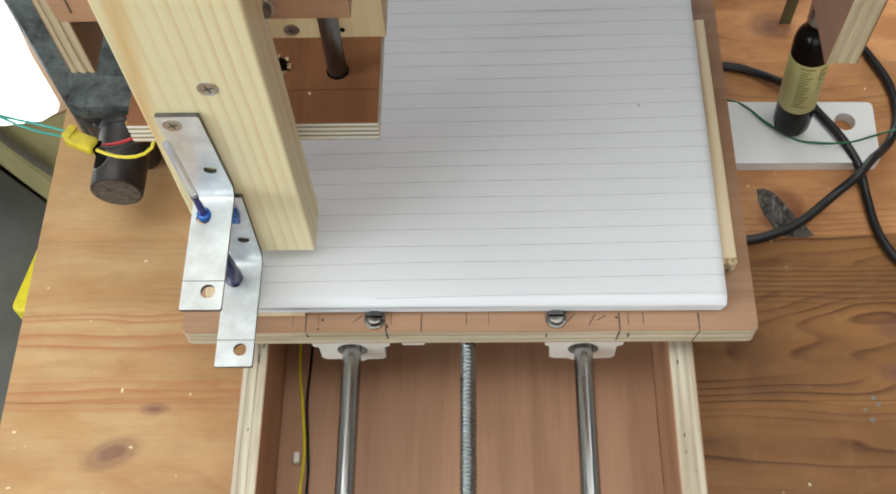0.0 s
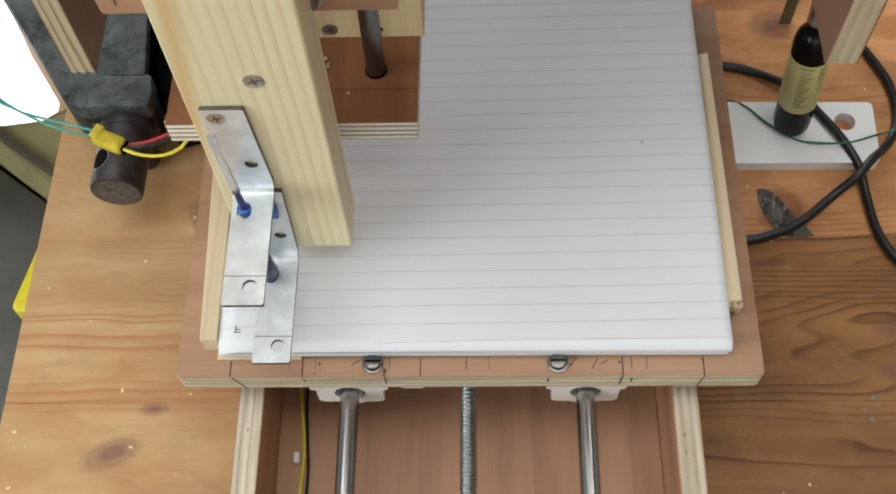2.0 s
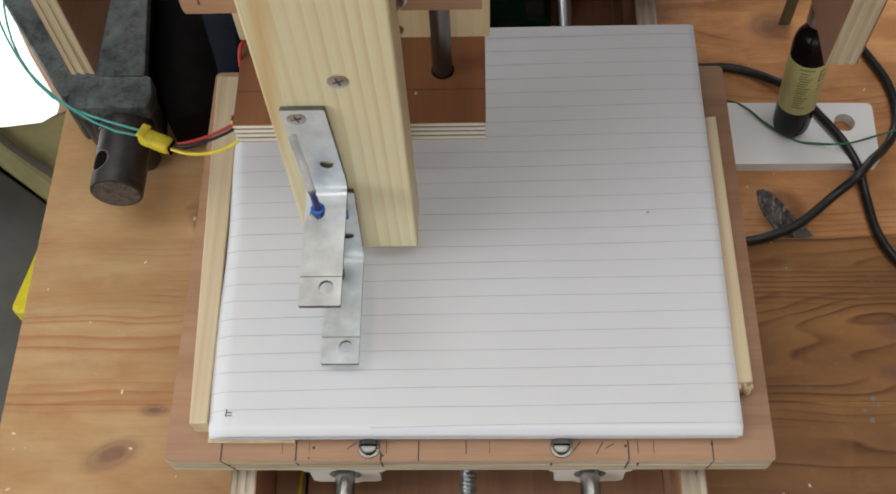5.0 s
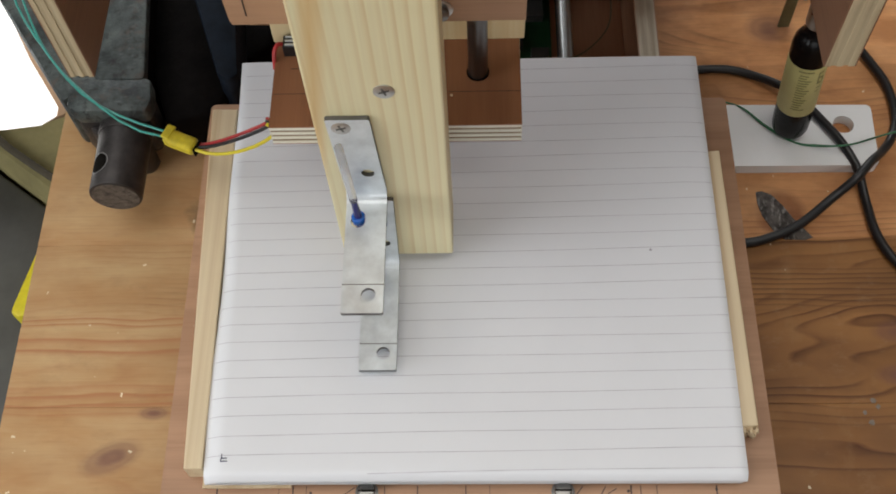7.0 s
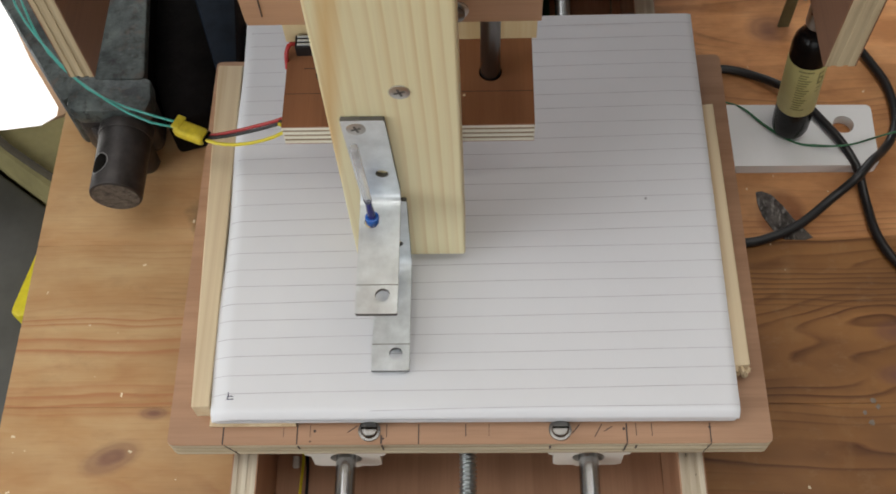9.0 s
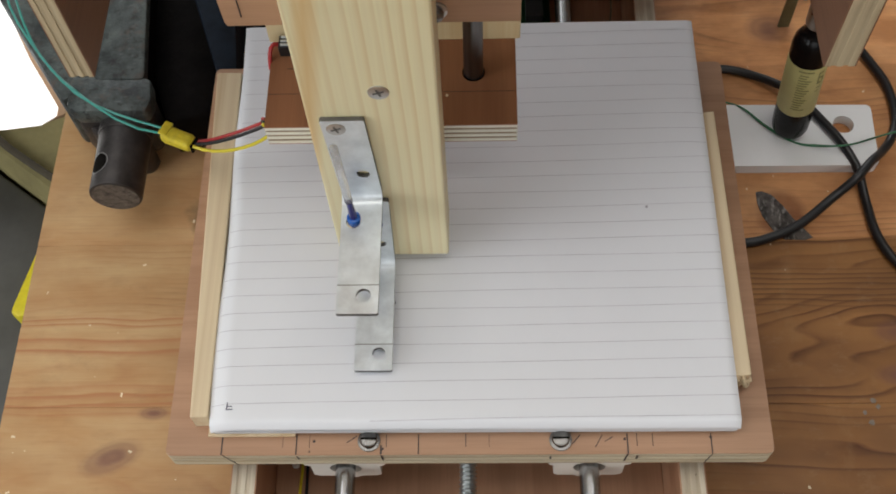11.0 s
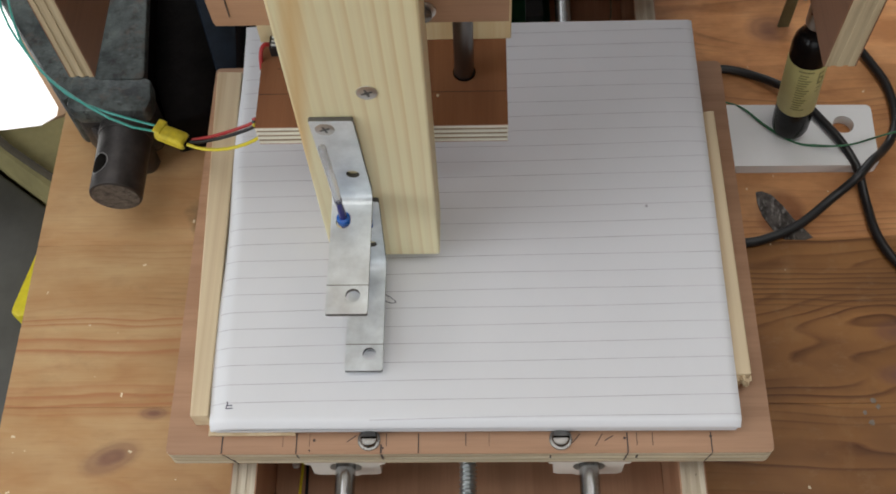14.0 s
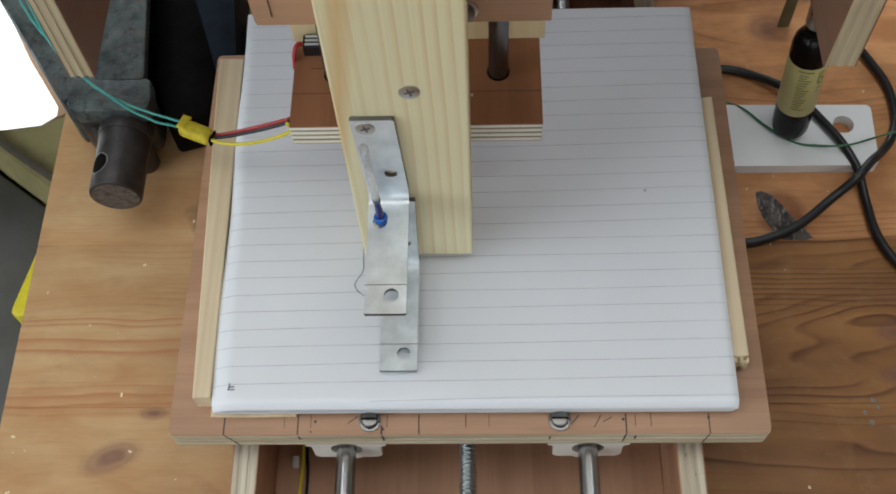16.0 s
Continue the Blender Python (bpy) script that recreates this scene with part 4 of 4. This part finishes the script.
def prism(pts, z0, z1, bev=0.002):
    bm = outline(pts, [], z1 - z0)
    bmesh.ops.translate(bm, vec=(0, 0, z0), verts=bm.verts[:])
    bmesh.ops.dissolve_limit(bm, angle_limit=radians(1), verts=bm.verts[:], edges=bm.edges[:])
    bmesh.ops.recalc_face_normals(bm, faces=bm.faces[:])
    bmesh.ops.bevel(bm, geom=bm.edges[:], offset=bev, segments=2, affect="EDGES", profile=0.5, clamp_overlap=True)
    return bm


part("front_jaw", prism([(-0.2125, 0.3245), (-0.2065, 0.3205), (-0.1700, 0.3205), (-0.1682, 0.3285), (-0.1705, 0.3420), (-0.2130, 0.3440)], 0.041, 0.053, 0.003), IRON, vise, "worn green-grey front jaw", True)
part("jaw_web", prism([(-0.2110, 0.3255), (-0.2055, 0.3218), (-0.1720, 0.3222), (-0.1705, 0.3290), (-0.1720, 0.3415), (-0.2110, 0.3430)], 0.012, 0.0412, 0.003), BLACKIRON, vise, "", True)
# web under the arm, coloured near black for the arm's shaded side
part("arm_web", prism([(-0.1985, 0.341), (-0.1755, 0.341), (-0.1880, 0.469), (-0.1985, 0.469)], 0.002, 0.0462, 0.002), NEAR_BLACK, vise, "dark iron side of the arm, shade put into its colour", True)
part("arm", prism([(-0.2005, 0.340), (-0.1730, 0.340), (-0.1870, 0.47), (-0.2015, 0.47)], 0.046, 0.054, 0.003), IRON, vise, "worn green-grey casting arm", True)
part("arm", prism([(-0.2150, 0.328), (-0.1935, 0.341), (-0.2350, 0.47), (-0.3000, 0.47), (-0.2620, 0.397)], 0.010, 0.052, 0.003), IRON, vise, "worn green-grey casting arm", True)
part("slide_body", prism([(-0.1665, 0.328), (-0.1420, 0.335), (-0.1300, 0.36), (-0.1500, 0.50), (-0.1975, 0.50), (-0.1780, 0.36)], 0.0, 0.030, 0.003), NEAR_BLACK, vise, "near-black iron slide, darkened for shade", True)
part("back_jaw", prism([(-0.1375, 0.347), (-0.1310, 0.3432), (-0.1266, 0.3470), (-0.1345, 0.405), (-0.1460, 0.50), (-0.1780, 0.50), (-0.1560, 0.400)], 0.0, 0.048, 0.002), BLUEGREY, vise, "dark blue-grey painted jaw", True)
# small near-black wedge added beside the back jaw
part("lug", prism([(-0.1400, 0.3720), (-0.1180, 0.3890), (-0.1160, 0.4050), (-0.1400, 0.4050)], 0.0, 0.018, 0.002), NEAR_BLACK, vise, "small near-black wedge", True)
part("gusset", prism([(-0.2060, 0.3225), (-0.1960, 0.3140), (-0.1790, 0.3140), (-0.1740, 0.3225)], 0.0, 0.040, 0.004), BLACKIRON, vise, "", True)
part("collar", cyl((-0.1850, 0.315, 0.035), (-0.1850, 0.3235, 0.035), 0.0138, 36, 0.0010), BLACKIRON, vise, "", True)
sp = part("spindle", cyl((-0.1848, 0.2805, 0.035), (-0.1850, 0.330, 0.035), 0.0132, 48, 0.0012), BLACKIRON, vise, "black round spindle head with a bar hole", True)


def disc_on_round(r, a0, y0, ra, ry, n=28):
    """A thin disc laid just over the spindle's curve, a0 degrees from upright."""
    bm = bmesh.new()
    rings = []
    for s in (1.0, 0.66, 0.33):
        ring = []
        for k in range(n):
            u = 2 * math.pi * k / n
            a = math.radians(a0) + s * ra * math.cos(u) / r
            ring.append(bm.verts.new((-0.1848 - r * math.sin(a), y0 + s * ry * math.sin(u), 0.035 + r * math.cos(a))))
        rings.append(ring)
    for p, q in zip(rings, rings[1:]):
        for k in range(n):
            bm.faces.new((p[k], p[(k + 1) % n], q[(k + 1) % n], q[k]))
    bm.faces.new(rings[-1])
    bmesh.ops.recalc_face_normals(bm, faces=bm.faces[:])
    return bm


# black disc paints the hole's shade, grey disc the glint on its edge
part("hole_rim", disc_on_round(0.01326, 36.0, 0.2940, 0.0062, 0.0061), RIM_GLINT, sp, "pale ring for the glint round the hole", True)
part("bar_hole", disc_on_round(0.01332, 36.0, 0.2940, 0.0056, 0.0055), DARK, sp, "", True)
part("end_face", cyl((-0.1848, 0.2802, 0.035), (-0.1848, 0.2808, 0.035), 0.0118, 40), ENDFACE, sp, "rough worn end face", True)

# ---- things beside the machine ----
blk = thing("plastic_block", "white plastic block with a drilled hole lying on the bench", "plastic block")
pts = []
for cx, cy, a0 in ((0.2082, 0.3146, -90), (0.2098, 0.3475, 0), (0.1150, 0.3490, 90), (0.1150, 0.3150, 180)):
    pts += [(cx + 0.003 * math.cos(radians(a0 + 22.5 * k)), cy + 0.003 * math.sin(radians(a0 + 22.5 * k))) for k in range(5)]
bm = outline(pts, [(0.1963, 0.3378, 0.0056)], 0.0070)
part("block_body", bm, WHITEPL, blk, "", True)

bottle = thing("small_bottle", "small dark glass bottle with a yellow-green printed label", "bottle")
B0, B1 = Vector((0.1668, 0.3362, 0.0069)), Vector((0.1615, 0.3392, 0.085))
bd = (B1 - B0).normalized()
bq = Matrix.Translation(B0) @ Vector((0, 0, 1)).rotation_difference(bd).to_matrix().to_4x4()


def turned(profile, seg=32):
    bm = bmesh.new()
    rows = [[bm.verts.new(bq @ Vector((r * math.cos(2 * math.pi * k / seg), r * math.sin(2 * math.pi * k / seg), z))) for k in range(seg)] for r, z in profile]
    for a, b in zip(rows, rows[1:]):
        for k in range(seg):
            bm.faces.new((a[k], a[(k + 1) % seg], b[(k + 1) % seg], b[k]))
    bm.faces.new(rows[0][::-1])
    bm.faces.new(rows[-1])
    return bm


part("glass_body", turned([(0.0070, 0.0005), (0.0088, 0.0014), (0.0096, 0.004), (0.0098, 0.010), (0.0098, 0.068), (0.0092, 0.072), (0.0072, 0.076), (0.0056, 0.078), (0.0055, 0.083)]), AMBER, bottle, "dark brown glass body", True)
lb = part("paper_label", turned([(0.00985, 0.0222), (0.00992, 0.0223), (0.00992, 0.0598), (0.00985, 0.0600)]), LABEL, bottle, "yellow-green paper label", True)
part("neck", turned([(0.0058, 0.0832), (0.0060, 0.0835), (0.0058, 0.101), (0.0050, 0.103)]), SCREW, bottle, "shiny metal neck", True)


def on_bottle(a0, a1, z0, z1, name="print_bar"):
    """A thin curved bar printed on the label, between two angles and two heights."""
    bm = bmesh.new()
    n = 5
    rows = [[bm.verts.new(bq @ Vector((0.01000 * math.cos(radians(a0 + (a1 - a0) * k / n)), 0.01000 * math.sin(radians(a0 + (a1 - a0) * k / n)), z))) for k in range(n + 1)] for z in (z0, z1)]
    for k in range(n):
        bm.faces.new((rows[0][k], rows[0][k + 1], rows[1][k + 1], rows[1][k]))
    return part(name, bm, LABELINK, lb)


for k in range(15):
    on_bottle(-122 + (k % 3), -84 - 5 * ((k * 7) % 4), 0.0280 + 0.0019 * k, 0.0280 + 0.0019 * k + 0.0009)
on_bottle(-126, -82, 0.0572, 0.0584)
for a0, a1, z0, z1 in ((-66, -46, 0.0555, 0.0570), (-66, -60, 0.0490, 0.0570), (-66, -46, 0.0520, 0.0532), (-50, -45, 0.0490, 0.0532), (-66, -46, 0.0480, 0.0491), (-62, -48, 0.0445, 0.0453), (-64, -52, 0.0415, 0.0422)):
    on_bottle(a0, a1, z0, z1)


def cable(name, pts, r, mat, label, group=""):
    return tagged(part(name, tube(smooth_path(pts, 10), r, 12), mat, None, "", True), label, "cable", group)


cable("power_cable", [(0.085, 0.372, 0.004), (0.110, 0.3778, 0.003), (0.1371, 0.3795, 0.0027), (0.1540, 0.3742, 0.003), (0.1677, 0.3640, 0.0062), (0.1755, 0.3535, 0.0092), (0.1820, 0.3425, 0.0094), (0.1918, 0.3259, 0.0094), (0.1992, 0.3100, 0.0062), (0.2016, 0.2923, 0.0027), (0.2038, 0.2717, 0.0027), (0.2120, 0.2545, 0.0027), (0.232, 0.235, 0.0027)], 0.0024, RUBBER, "thick black power cable looping over the bench", "black cables")
cable("power_cable", [(0.1130, 0.2675, 0.0027), (0.1358, 0.2678, 0.0027), (0.1494, 0.2710, 0.0027), (0.1653, 0.2783, 0.0032), (0.1850, 0.2938, 0.0050), (0.1963, 0.3015, 0.0108), (0.2050, 0.3110, 0.0110), (0.2140, 0.3205, 0.0060), (0.2222, 0.3316, 0.0027), (0.2271, 0.3466, 0.0027), (0.2257, 0.3679, 0.0027), (0.2157, 0.3921, 0.0027), (0.208, 0.41, 0.0027)], 0.0024, RUBBER, "thick black power cable curling back over the bench", "black cables")
for k in range(2):
    cable("green_wire", [(0.110, 0.3600 + 0.001 * k, 0.001), (0.1330, 0.3560, 0.004), (0.1435, 0.3486, 0.0077), (0.1543, 0.3364 + 0.0008 * k, 0.0077), (0.1680, 0.3262, 0.0077), (0.1800, 0.3235 - 0.0006 * k, 0.0085), (0.1900, 0.3200, 0.0130), (0.2005, 0.3245, 0.0085), (0.2130, 0.3290, 0.0077), (0.2235, 0.3315, 0.0085), (0.24, 0.334 + 0.002 * k, 0.006), (0.26, 0.335, 0.001)], 0.0005, GREENW, "thin twisted green wire trailing over the plastic block", "green wires")
strip = part("metal_strip", box(0.1725, 0.1790, 0.4110, 0.4125, 0.0, 0.060, 0.0003), OLIVEMETAL)
tagged(strip, "narrow grey-green strip standing upright on the bench", "metal strip")
cable("green_wire", [(0.166, 0.438, 0.001), (0.176, 0.428, 0.020), (0.184, 0.420, 0.016), (0.192, 0.43, 0.004), (0.2, 0.45, 0.001)], 0.0009, GREENW, "thin green wire curled behind the bottle", "green wires")

# ---- left of the bench, lower down ----
# white panel beside the bench, its brightness given by an added glow
panel = thing("white_panel", "bright white panel with a tan edge beside the bench", "light panel")
pts = [(-0.95, 0.4180), (-0.326, 0.4180), (-0.300, 0.4215), (-0.2905, 0.4290), (-0.2905, 0.4360), (-0.318, 0.4775), (-0.347, 0.530), (-0.55, 0.89), (-0.95, 0.89)]
part("glow_top", prism(pts, -0.104, -0.1, 0.001), PANEL, panel, "white top with added glow", True)
pts = [(-0.96, 0.4230), (-0.326, 0.4230), (-0.300, 0.4255), (-0.2865, 0.4310), (-0.2825, 0.4370), (-0.309, 0.4785), (-0.338, 0.531), (-0.54, 0.90), (-0.96, 0.90)]
part("tray", prism(pts, -0.1075, -0.1045, 0.001), TAN, panel, "tan edge", True)
part("leg", box(-0.90, -0.55, 0.5, 0.8, -0.85, -0.1075, 0.01), DARKGREY, panel)
seat = thing("stool", "olive fabric stool seat on a dark base", "stool")
part("seat", prism([(-0.55, 0.617), (-0.3754, 0.4842), (-0.30, 0.427), (-0.30, 0.66), (-0.55, 0.70)], -0.42, -0.30, 0.02), OLIVE, seat, "olive fabric seat", True)
part("base", box(-0.50, -0.32, 0.59, 0.66, -0.85, -0.42, 0.01), DARKGREY, seat)
crate = thing("storage_box", "grey plastic storage box standing under the bench edge", "storage box")
part("tub", prism([(-0.54, 0.20), (-0.33, 0.25), (-0.30, 0.418), (-0.3754, 0.476), (-0.54, 0.600)], -0.85, -0.352, 0.010), GREYBIN, crate, "", True)
part("lid", prism([(-0.543, 0.196), (-0.328, 0.247), (-0.297, 0.420), (-0.3748, 0.4825), (-0.543, 0.604)], -0.352, -0.34, 0.005), GREYBIN, crate, "grey box lid", True)
case = part("tool_case", prism([(-0.3905, 0.3736), (-0.3836, 0.3690), (-0.33, 0.3690), (-0.33, 0.400), (-0.3763, 0.4432)], -0.3395, -0.30, 0.006), YELLOW, None, "", True)
tagged(case, "bright yellow plastic case on the grey storage box", "tool case")
cable("floor_cable", [(-0.50, 0.605, -0.297), (-0.46, 0.570, -0.297), (-0.4287, 0.5394, -0.297), (-0.4021, 0.5192, -0.297), (-0.3754, 0.5007, -0.297), (-0.33, 0.47, -0.297)], 0.0035, BROWNCORD, "thin dark brown cable lying across the stool seat")

# ---- leads that trail from the carriage ----
lead = thing("signal_lead", "yellow taped plug on teal wires with coloured leads", "wire lead")
plug = part("plug", box(-0.0076, 0.0076, -0.0036, 0.0036, -0.0030, 0.0030, 0.0022, 3), TAPE, lead, "yellow tape wrapped plug")
part("tape_flap", box(-0.0080, -0.0040, -0.0024, 0.0044, 0.0022, 0.0034, 0.0005), TAPE, plug)
part("socket", box(0.0078, 0.0085, -0.0028, 0.0028, -0.0024, 0.0024, 0.0002), DARK, plug)
PLUG_TURN = -24.0


def links(name, n, length, r, mat):
    """Rigid wire links that lie end to end."""
    ln = length / n
    bm = cyl((0, 0, -ln * 0.06), (0, 0, ln * 1.06), r, 8)
    first = part(name, bm, mat, lead, "", True)
    out = [first]
    for _ in range(n - 1):
        o = first.copy()
        scene.collection.objects.link(o)
        out.append(o)
    return out


N_T, N_L = 18, 10
LEN_T, LEN_L = 0.206, 0.043
teal = [links("teal_wire_link", N_T, LEN_T, 0.00055, TEAL) for _ in range(2)]
fan = [links(n_, N_L, LEN_L * q_, 0.00075, m_) for n_, m_, q_ in (("red_wire_link", RED, 1.0), ("black_wire_link", RUBBER, 1.01), ("yellow_wire_link", YELLOW, 1.09))]

# ---- room ----
room = thing("room_shell", "plain pale workshop walls and concrete floor", "room", kind="structure")
part("floor", box(-2.2, 2.2, -2.2, 2.2, -0.95, -0.85, 0), FLOORM, room)
part("wall_west", box(-2.1, -2.0, -2.2, 2.2, -0.85, 0.2, 0), WALLM, room)
part("wall_west", box(-2.1, -2.0, -2.2, 2.2, 1.45, 1.7, 0), WALLM, room)
part("wall_west", box(-2.1, -2.0, -2.2, -1.6, 0.2, 1.45, 0), WALLM, room)
part("wall_west", box(-2.1, -2.0, 0.1, 2.2, 0.2, 1.45, 0), WALLM, room)
part("wall_north", box(-2.0, 2.2, 2.15, 2.25, -0.85, 0.4, 0), WALLM, room)
part("wall_north", box(-2.0, 2.2, 2.15, 2.25, 1.45, 1.7, 0), WALLM, room)
part("wall_north", box(-2.0, -1.1, 2.15, 2.25, 0.4, 1.45, 0), WALLM, room)
part("wall_north", box(0.5, 2.2, 2.15, 2.25, 0.4, 1.45, 0), WALLM, room)
part("wall_east", box(2.1, 2.2, -2.2, 2.15, -0.85, 1.7, 0), WALLM, room)
# unseen south wall, with a gap left for the added fill lamp
part("wall_south", box(-2.0, 2.1, -2.2, -2.1, -0.85, 0.4, 0), WALLM, room)
part("wall_south", box(-2.0, 2.1, -2.2, -2.1, 1.45, 1.7, 0), WALLM, room)
part("wall_south", box(-2.0, -1.0, -2.2, -2.1, 0.4, 1.45, 0), WALLM, room)
part("wall_south", box(0.6, 2.1, -2.2, -2.1, 0.4, 1.45, 0), WALLM, room)
tagged(part("ceiling", box(-2.2, 2.3, -2.3, 2.3, 1.7, 1.8, 0), WALLM), "plain pale ceiling", "ceiling", kind="structure")
fixture = thing("ceiling_light", "long white ceiling light fitting", "ceiling light")
part("housing", box(-1.00, 0.84, -0.23, 0.71, 1.55, 1.70, 0.01), WHITEPL, fixture)

# ---- movement ----
U = """0 73.2 0.5 70.4 1 64.8 1.5 58.9 2 53 2.5 47.2 3 41.4 3.5 35.4 4 29.3 5 17.4 6 5.5 6.45 0.2 7 0 7.5 6.4 8 14 8.5 21.5 9 25.5
 9.5 28.3 10 28.9 10.5 26.2 11 21.2 11.5 14.4 12 7 12.5 0.4 13 6.9 13.5 14.2 14 21.6 14.5 28.2 15 33 15.5 32.5 16 29.5"""
SX = """0 -58.2 0.5 -56.1 1 -51.6 1.5 -46.9 2 -42.3 2.5 -37.8 3 -33.1 3.5 -28.3 4 -23.9 5 -14.8 6 -5.6 6.5 -1.1 7 0 7.5 -1.2 8 -0.9 8.5 -0.9 9 5.1
 9.5 8.6 10 6.5 10.5 1.8 11 -1.8 11.5 -3 12 -2.9 12.5 -4.7 13 -5.5 13.5 -5.7 14 -5.6 14.5 -8.8 15 -5 15.5 1.9 16 8.3"""
LZ = "0 1.2 0.3 4.9 6.55 4.9 7.05 0 16 0"
CY = """0 -1.3 4 -1.0 6.5 0 7 0.3 7.5 3.5 8 5.3 8.5 5 9 5.4 10.2 5.4 11.5 0 12 0 12.5 -0.5 13 2.4 13.5 3 14 3.2 14.5 1.6 15 2.4 15.5 3.8 16 5.4"""


def series(text):
    v = [float(q) for q in text.split()]
    return list(zip(v[::2], [q / 1000 for q in v[1::2]]))


def value(rows, t):
    return float(np.interp(t, [r[0] for r in rows], [r[1] for r in rows]))


def glide(rows, t):
    """The value between two rows on a smooth curve through its neighbours."""
    k = max(1, min(len(rows) - 1, int(np.searchsorted([r[0] for r in rows], t))))
    (t0, a), (t1, b) = rows[k - 1], rows[k]
    before, after = rows[max(k - 2, 0)], rows[min(k + 1, len(rows) - 1)]
    ma = (b - before[1]) / (t1 - before[0])
    mb = (after[1] - a) / (after[0] - t0)
    h, q = t1 - t0, (t - t0) / (t1 - t0)
    return (2 * q ** 3 - 3 * q ** 2 + 1) * a + (q ** 3 - 2 * q ** 2 + q) * h * ma + (3 * q ** 2 - 2 * q ** 3) * b + (q ** 3 - q ** 2) * h * mb


def bezier(p0, p1, p2, p3, n=60):
    t = np.linspace(0, 1, n)[:, None]
    return (1 - t) ** 3 * p0 + 3 * t * (1 - t) ** 2 * p1 + 3 * t * t * (1 - t) * p2 + t ** 3 * p3


def slack(p0, d0, p3, d3, length, n):
    """Points at even steps along a hanging curve of the given length."""
    p0, d0, p3, d3 = (np.array(q, float) for q in (p0, d0, p3, d3))
    lo, hi = 0.0, 0.6
    for _ in range(40):
        k = (lo + hi) / 2
        c = bezier(p0, p0 + d0 * k, p3 + d3 * k, p3)
        seg = np.linalg.norm(np.diff(c, axis=0), axis=1)
        if seg.sum() < length:
            lo = k
        else:
            hi = k
    cum = np.concatenate([[0], np.cumsum(seg)])
    at = np.linspace(0, cum[-1], n + 1)
    return [Vector([np.interp(a, cum, c[:, j]) for j in range(3)]) for a in at]


def lay(obs, rows):
    """Key a chain of links; rows of (t, points)."""
    for i, o in enumerate(obs):
        keys = []
        for t, pts in rows:
            d = pts[i + 1] - pts[i]
            keys.append((t, Matrix.Translation(pts[i]) @ Vector((0, 0, 1)).rotation_difference(d.normalized()).to_matrix().to_4x4()))
        walk(o, keys)


def motions():
    u, s, l, cy = series(U), series(SX), series(LZ), series(CY)
    for ob in (table, pad):
        walk(ob, [(t, pose(0, v, 0)) for t, v in u])
    walk(carriage, [(t, pose(v, 0, 0)) for t, v in s])
    ts = sorted({r[0] for r in s} | {r[0] for r in l})
    walk(holder, [(t, pose(value(s, t), 0, value(l, t))) for t in ts])
    # plug and its wires
    tl = sorted({r[0] for r in s} | {r[0] for r in cy})
    plug_at = lambda t: Vector((-0.1272 + 0.7315 * value(s, t), 0.2557 + 0.95 * value(cy, t), 0.120))
    walk(plug, [(t, Matrix.Translation(plug_at(t)) @ pose(0, 0, 0, 0, 0, PLUG_TURN)) for t in tl])
    c, q = math.cos(radians(PLUG_TURN)), math.sin(radians(PLUG_TURN))
    for k, chain in enumerate(teal):
        rows = []
        for t in tl:
            p = plug_at(t) + Vector((-0.0076 * c - 0.001 * k, -0.0076 * q + 0.0016 * k, 0.001 * k))
            pts = slack(p, (-1.0, 0.22, 0.02), (-0.236 - 0.006 * k, 0.425, 0.11), (-0.03, -1.0, -0.05), LEN_T * (1 + 0.004 * k), N_T)
            w = 0.0008 if k else -0.0008
            pts = [v + Vector((0, w * math.sin(i * 1.1), w * math.cos(i * 1.1))) for i, v in enumerate(pts)]
            rows.append((t, pts))
        lay(chain, rows)
    for k, chain in enumerate(fan):
        rows = []
        for t in tl:
            p = plug_at(t) + Vector((0.0080 * c, 0.0080 * q + 0.0015 * (1 - k), 0.0005 * k))
            e = Vector((-0.0862 + value(s, t), 0.2520 + 0.0014 * (1 - k), 0.1395))
            d0 = [(0.95, -0.02, -0.02), (0.95, -0.10, -0.04), (0.95, -0.45, -0.05)][k]
            d3 = [(0.9, 0.35, -0.16), (0.9, 0.30, -0.20), (0.7, 0.10, -0.25)][k]
            rows.append((t, slack(p, d0, e, d3, LEN_L * (1.0, 1.01, 1.09)[k], N_L)))
        lay(chain, rows)
    # the line that the pen leaves: each piece lies inside the pad until it is drawn
    tt = np.arange(7.05, 16.0, 0.25)
    for t in tt:
        pts = [(-0.0450 + glide(s, a), 0.2007 - glide(u, a)) for a in np.linspace(t, min(t + 0.27, 16.0), 7)]
        if (Vector(pts[0]) - Vector(pts[-1])).length < 0.0003:
            continue
        o = part("ink_stroke", on_pad(pts, 0.00028, 0.00012), INK, pad)
        walk(o, [(0.0, pose(0, 0, -0.0006)), (t, pose(0, 0, -0.0006)), (t + 0.2, pose(0, 0, 0)), (16.2, pose(0, 0, 0))])


motions()
